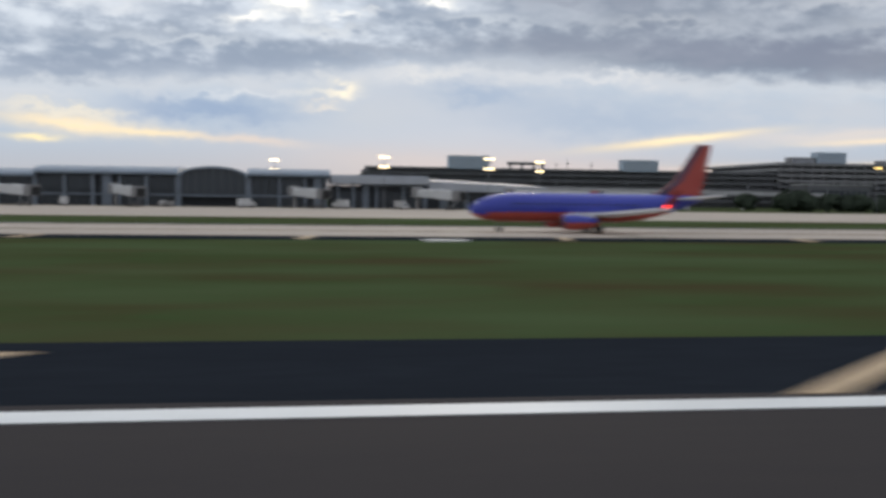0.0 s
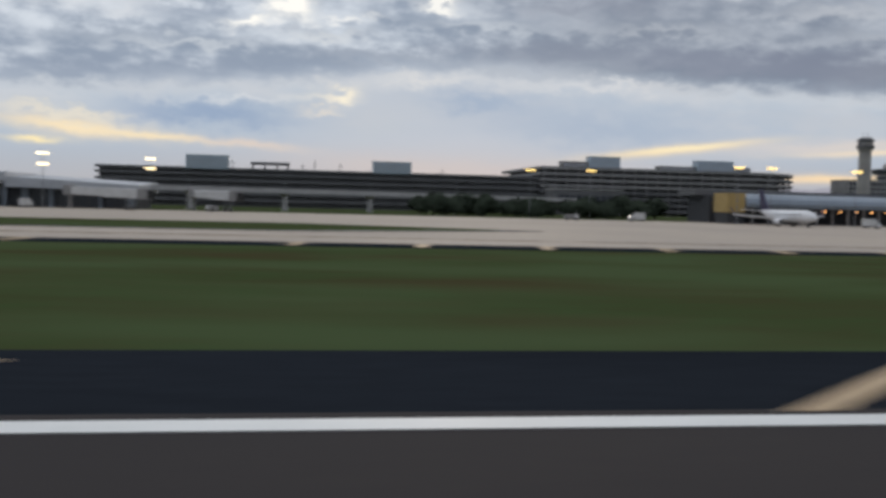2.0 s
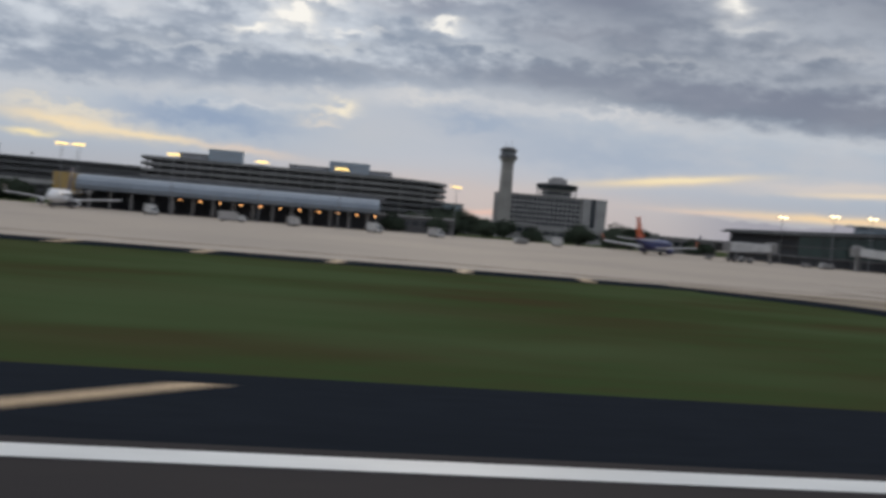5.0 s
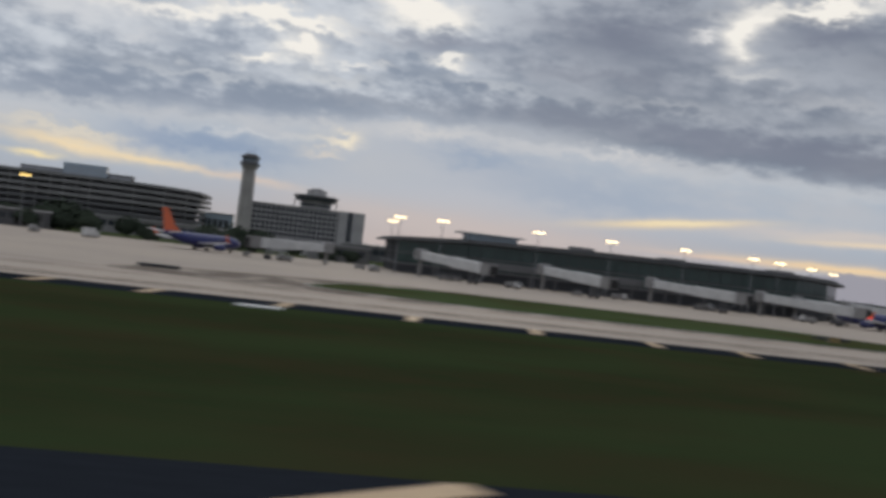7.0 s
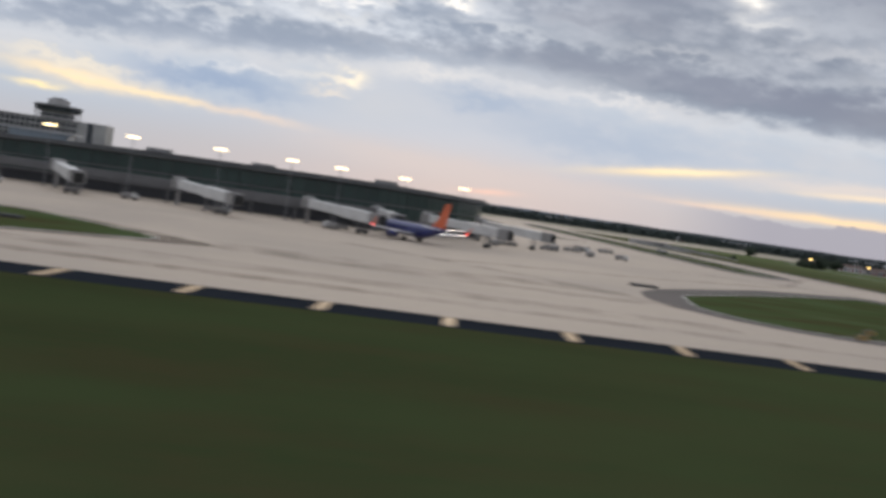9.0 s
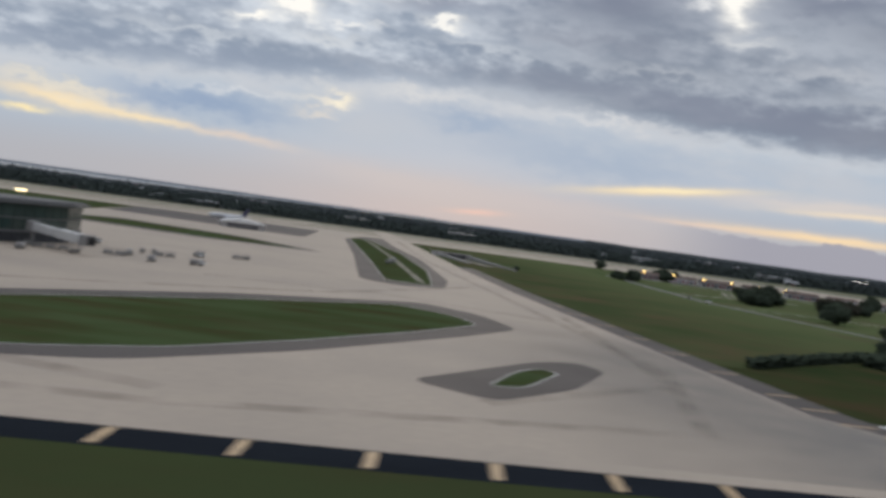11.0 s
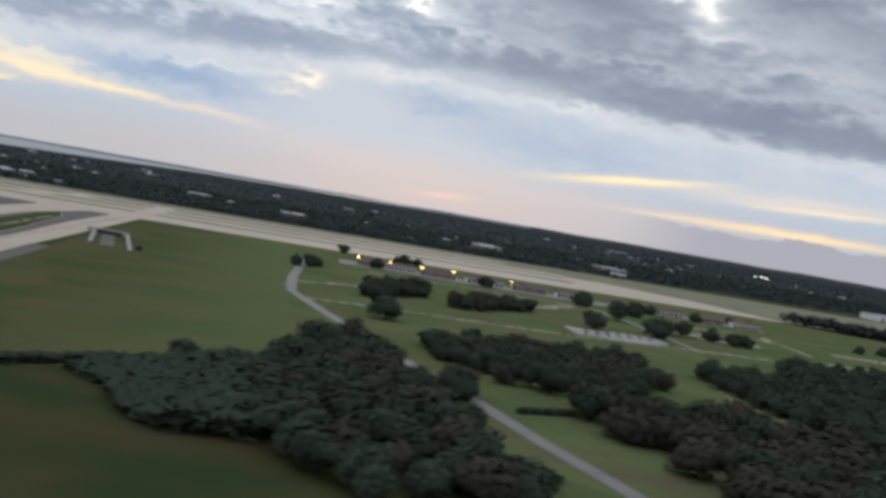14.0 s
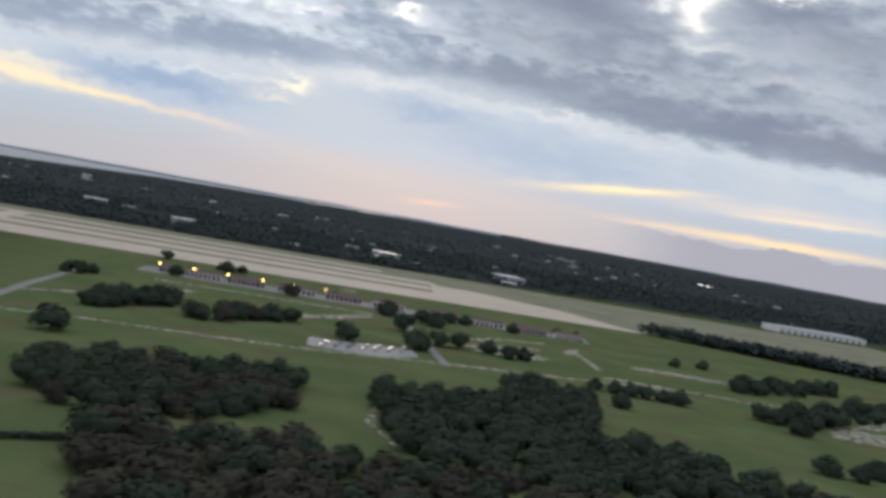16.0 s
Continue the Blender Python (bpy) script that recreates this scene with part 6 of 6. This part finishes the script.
woods("distant_woods", 5200, far_belt, (9, 19), 6, "dark hazy woods reaching to the horizon")

# ---- houses and other buildings to the north ----
def house(m, w, d, h, roof_h, wall, roof, label, doors=0, group="far houses"):
    root = thing("house", m, label, "house", group)
    bm = B()
    box(bm, -w / 2, w / 2, -d / 2, d / 2, 0, h)
    part("wall", bm, wall, root)
    bm = B()
    e = 0.6
    v = [bm.verts.new(p) for p in ((-w / 2 - e, -d / 2 - e, h), (w / 2 + e, -d / 2 - e, h), (w / 2 + e, d / 2 + e, h), (-w / 2 - e, d / 2 + e, h), (-w / 2 - e, 0, h + roof_h), (w / 2 + e, 0, h + roof_h))]
    for f in ((0, 1, 5, 4), (2, 3, 4, 5), (1, 2, 5), (3, 0, 4), (3, 2, 1, 0)):
        bm.faces.new([v[i] for i in f])
    part("roof", bm, roof, root)
    for i in range(doors):
        x = -w / 2 + (i + 0.5) * w / doors
        bm = B()
        box(bm, x - w / doors * 0.28, x + w / doors * 0.28, -d / 2 - 0.08, -d / 2 + 0.02, 0.05, h * 0.8)
        part("door" if i % 3 else "window", bm, REDDOOR if i % 3 else GLASS, root)
    return root


for i, (x, y, w) in enumerate(((1186, 850, 16), (1215, 846, 30), (1252, 846, 32), (1296, 844, 34), (1338, 842, 32), (1378, 838, 28), (1424, 820, 30), (1462, 816, 34), (1504, 812, 30), (1540, 808, 26))):
    house(at(x, y, 0.1, 0, 0, -3), w, 11, 4.2, 2.4, WHITEPAINT if i % 2 else LIGHT_CONC, ROOFBROWN, "low white service building with brown roof and red doors", 8, "service buildings by the yard")
hr = random.Random(8)
white_house = house(at(1330, 1520, 0.05), 15, 10, 4.5, 2, LIGHT_CONC, METAL, "pale flat house among far dark woods", 3)
brown_house = house(at(1666, 1440, 0.05), 24, 12, 5, 2, GREY_CONC, METAL, "grey long building among far woods", 4)
for i in range(80):
    y = 1480 + 2600 * hr.random() ** 1.6
    x = hr.uniform(500 - (y - 1480) * 0.25, 2300 + (y - 1480) * 0.55)
    h2 = copy_thing(hr.choice((white_house, brown_house)), at(x, y, 0.05, 0, 0, hr.uniform(-25, 25)))
    k = hr.uniform(0.4, 1.0) * (1 + (y - 1480) / 3200)
    h2.scale = (k, k * 0.7, k * 0.9)
for x, y, w in ((2230, 1460, 190), (1500, 1660, 40), (1150, 1640, 36), (980, 1850, 40), (1700, 1560, 46)):
    wh = thing("warehouse", at(x, y, 0.05, 0, 0, 8), "long white flat-roofed warehouse at the wood edge", "warehouse", "warehouses")
    bm = B()
    box(bm, -w / 2, w / 2, -22, 22, 0, 9)
    part("wall", bm, WHITEPAINT if w > 100 else LIGHT_CONC, wh)
    bm = B()
    box(bm, -w / 2 - 0.6, w / 2 + 0.6, -22.6, 22.6, 9, 9.8)
    part("roof", bm, METAL, wh)
    for i in range(int(w / 14)):
        bm = B()
        box(bm, -w / 2 + 5 + i * 14, -w / 2 + 10 + i * 14, -22.15, -21.95, 0.2, 5)
        part("dock_door", bm, DARK_CONC, wh)

for lx, ly, lz in ((1178, 853, 6.8), (1207, 851, 6.6), (1236, 848, 6.6), (1266, 852, 6.6), (1293, 852, 6.4), (1322, 852, 6.2)):
    mast(lx, ly - 9, lz, LAMP_YELLOW, "short street lamp with a lit yellow lamp", "yard lamps", 1, 0.8, 1.0)
for lx, ly, lz in ((2918, 3184, 14), (2950, 3190, 13)):
    mast(lx, ly, lz, LAMP_FAR, "far mast with lit white floodlights", "far floodlights", 3, 24, 1.3)

# underpass below the taxiway: head wall, a near-black panel painting the shade of its opening, and two wing walls along
# the sunken road
under = thing("underpass", at(0, 0, 0.03), "pale concrete underpass head wall with sloping wing walls", "underpass")
bm = B()
prism(bm, ribbon([(962, 752), (992, 741)], 2.0), 0, 3.4)
part("head_wall", bm, LIGHT_CONC, under)
bm = B()
prism(bm, ribbon([(968, 747.6), (988, 740.2)], 0.6), 0, 2.7)
part("opening", bm, VOID, under)
for a, b in (((968, 745), (977, 668)), ((992, 741), (1006, 645))):
    a, b = Vector(a), Vector(b)
    side = Vector((-(b - a).y, (b - a).x)).normalized() * 1.4
    bm = B()
    v = [bm.verts.new(p) for p in ((*(a - side), 0), (*(b - side), 0), (*(b + side), 0), (*(a + side), 0), (*(a - side), 2.6), (*(b - side), 0.5), (*(b + side), 0.5), (*(a + side), 2.6))]
    for f in ((3, 2, 1, 0), (4, 5, 6, 7), (0, 1, 5, 4), (1, 2, 6, 5), (2, 3, 7, 6), (3, 0, 4, 7)):
        bm.faces.new([v[i] for i in f])
    part("wing_wall", bm, GREY_CONC, under)
bm = B()
prism(bm, ribbon([(978, 744), (990, 655)], 9), 0.02, 0.12)
part("road_bed", bm, BORDER, under)


def car(m, paint, label):
    root = thing("car", m, label, "car", "cars in the park")
    bm = B()
    prism(bm, rounded(rect(-2.2, 2.2, -0.9, 0.9), 0.4, 3), 0.35, 0.95)
    part("body", bm, paint, root)
    bm = B()
    v = [bm.verts.new((x, y * w, z)) for z, w, xs in ((0.95, 0.85, (-1.7, 1.2)), (1.5, 0.7, (-1.2, 0.5))) for x in xs for y in (-1, 1)]
    for f in ((0, 2, 3, 1), (4, 5, 7, 6), (0, 4, 6, 2), (1, 3, 7, 5), (0, 1, 5, 4), (2, 6, 7, 3)):
        bm.faces.new([v[i] for i in f])
    part("cabin", bm, GLASS, root)
    for wx in (-1.35, 1.35):
        for side in (-1, 1):
            bm = B()
            tube(bm, (wx, side * 0.82 - 0.1, 0.33), (wx, side * 0.82 + 0.1, 0.33), 0.33, n=12)
            part("wheel", bm, RUBBER, root)
    return root


car(at(1108.4, 556, 0.09, 0, 0, 95), WHITEPAINT, "white car on the narrow park road")
pc = car(at(1104, 574, 0.09, 0, 0, 40), LIGHT_CONC, "pale car beside the narrow park road")
for i in range(14):
    copy_thing(pc, at(1295 + i * 4.4, 565 + i * 1.7 + (i % 2) * 12, 0.1, 0, 0, 60))
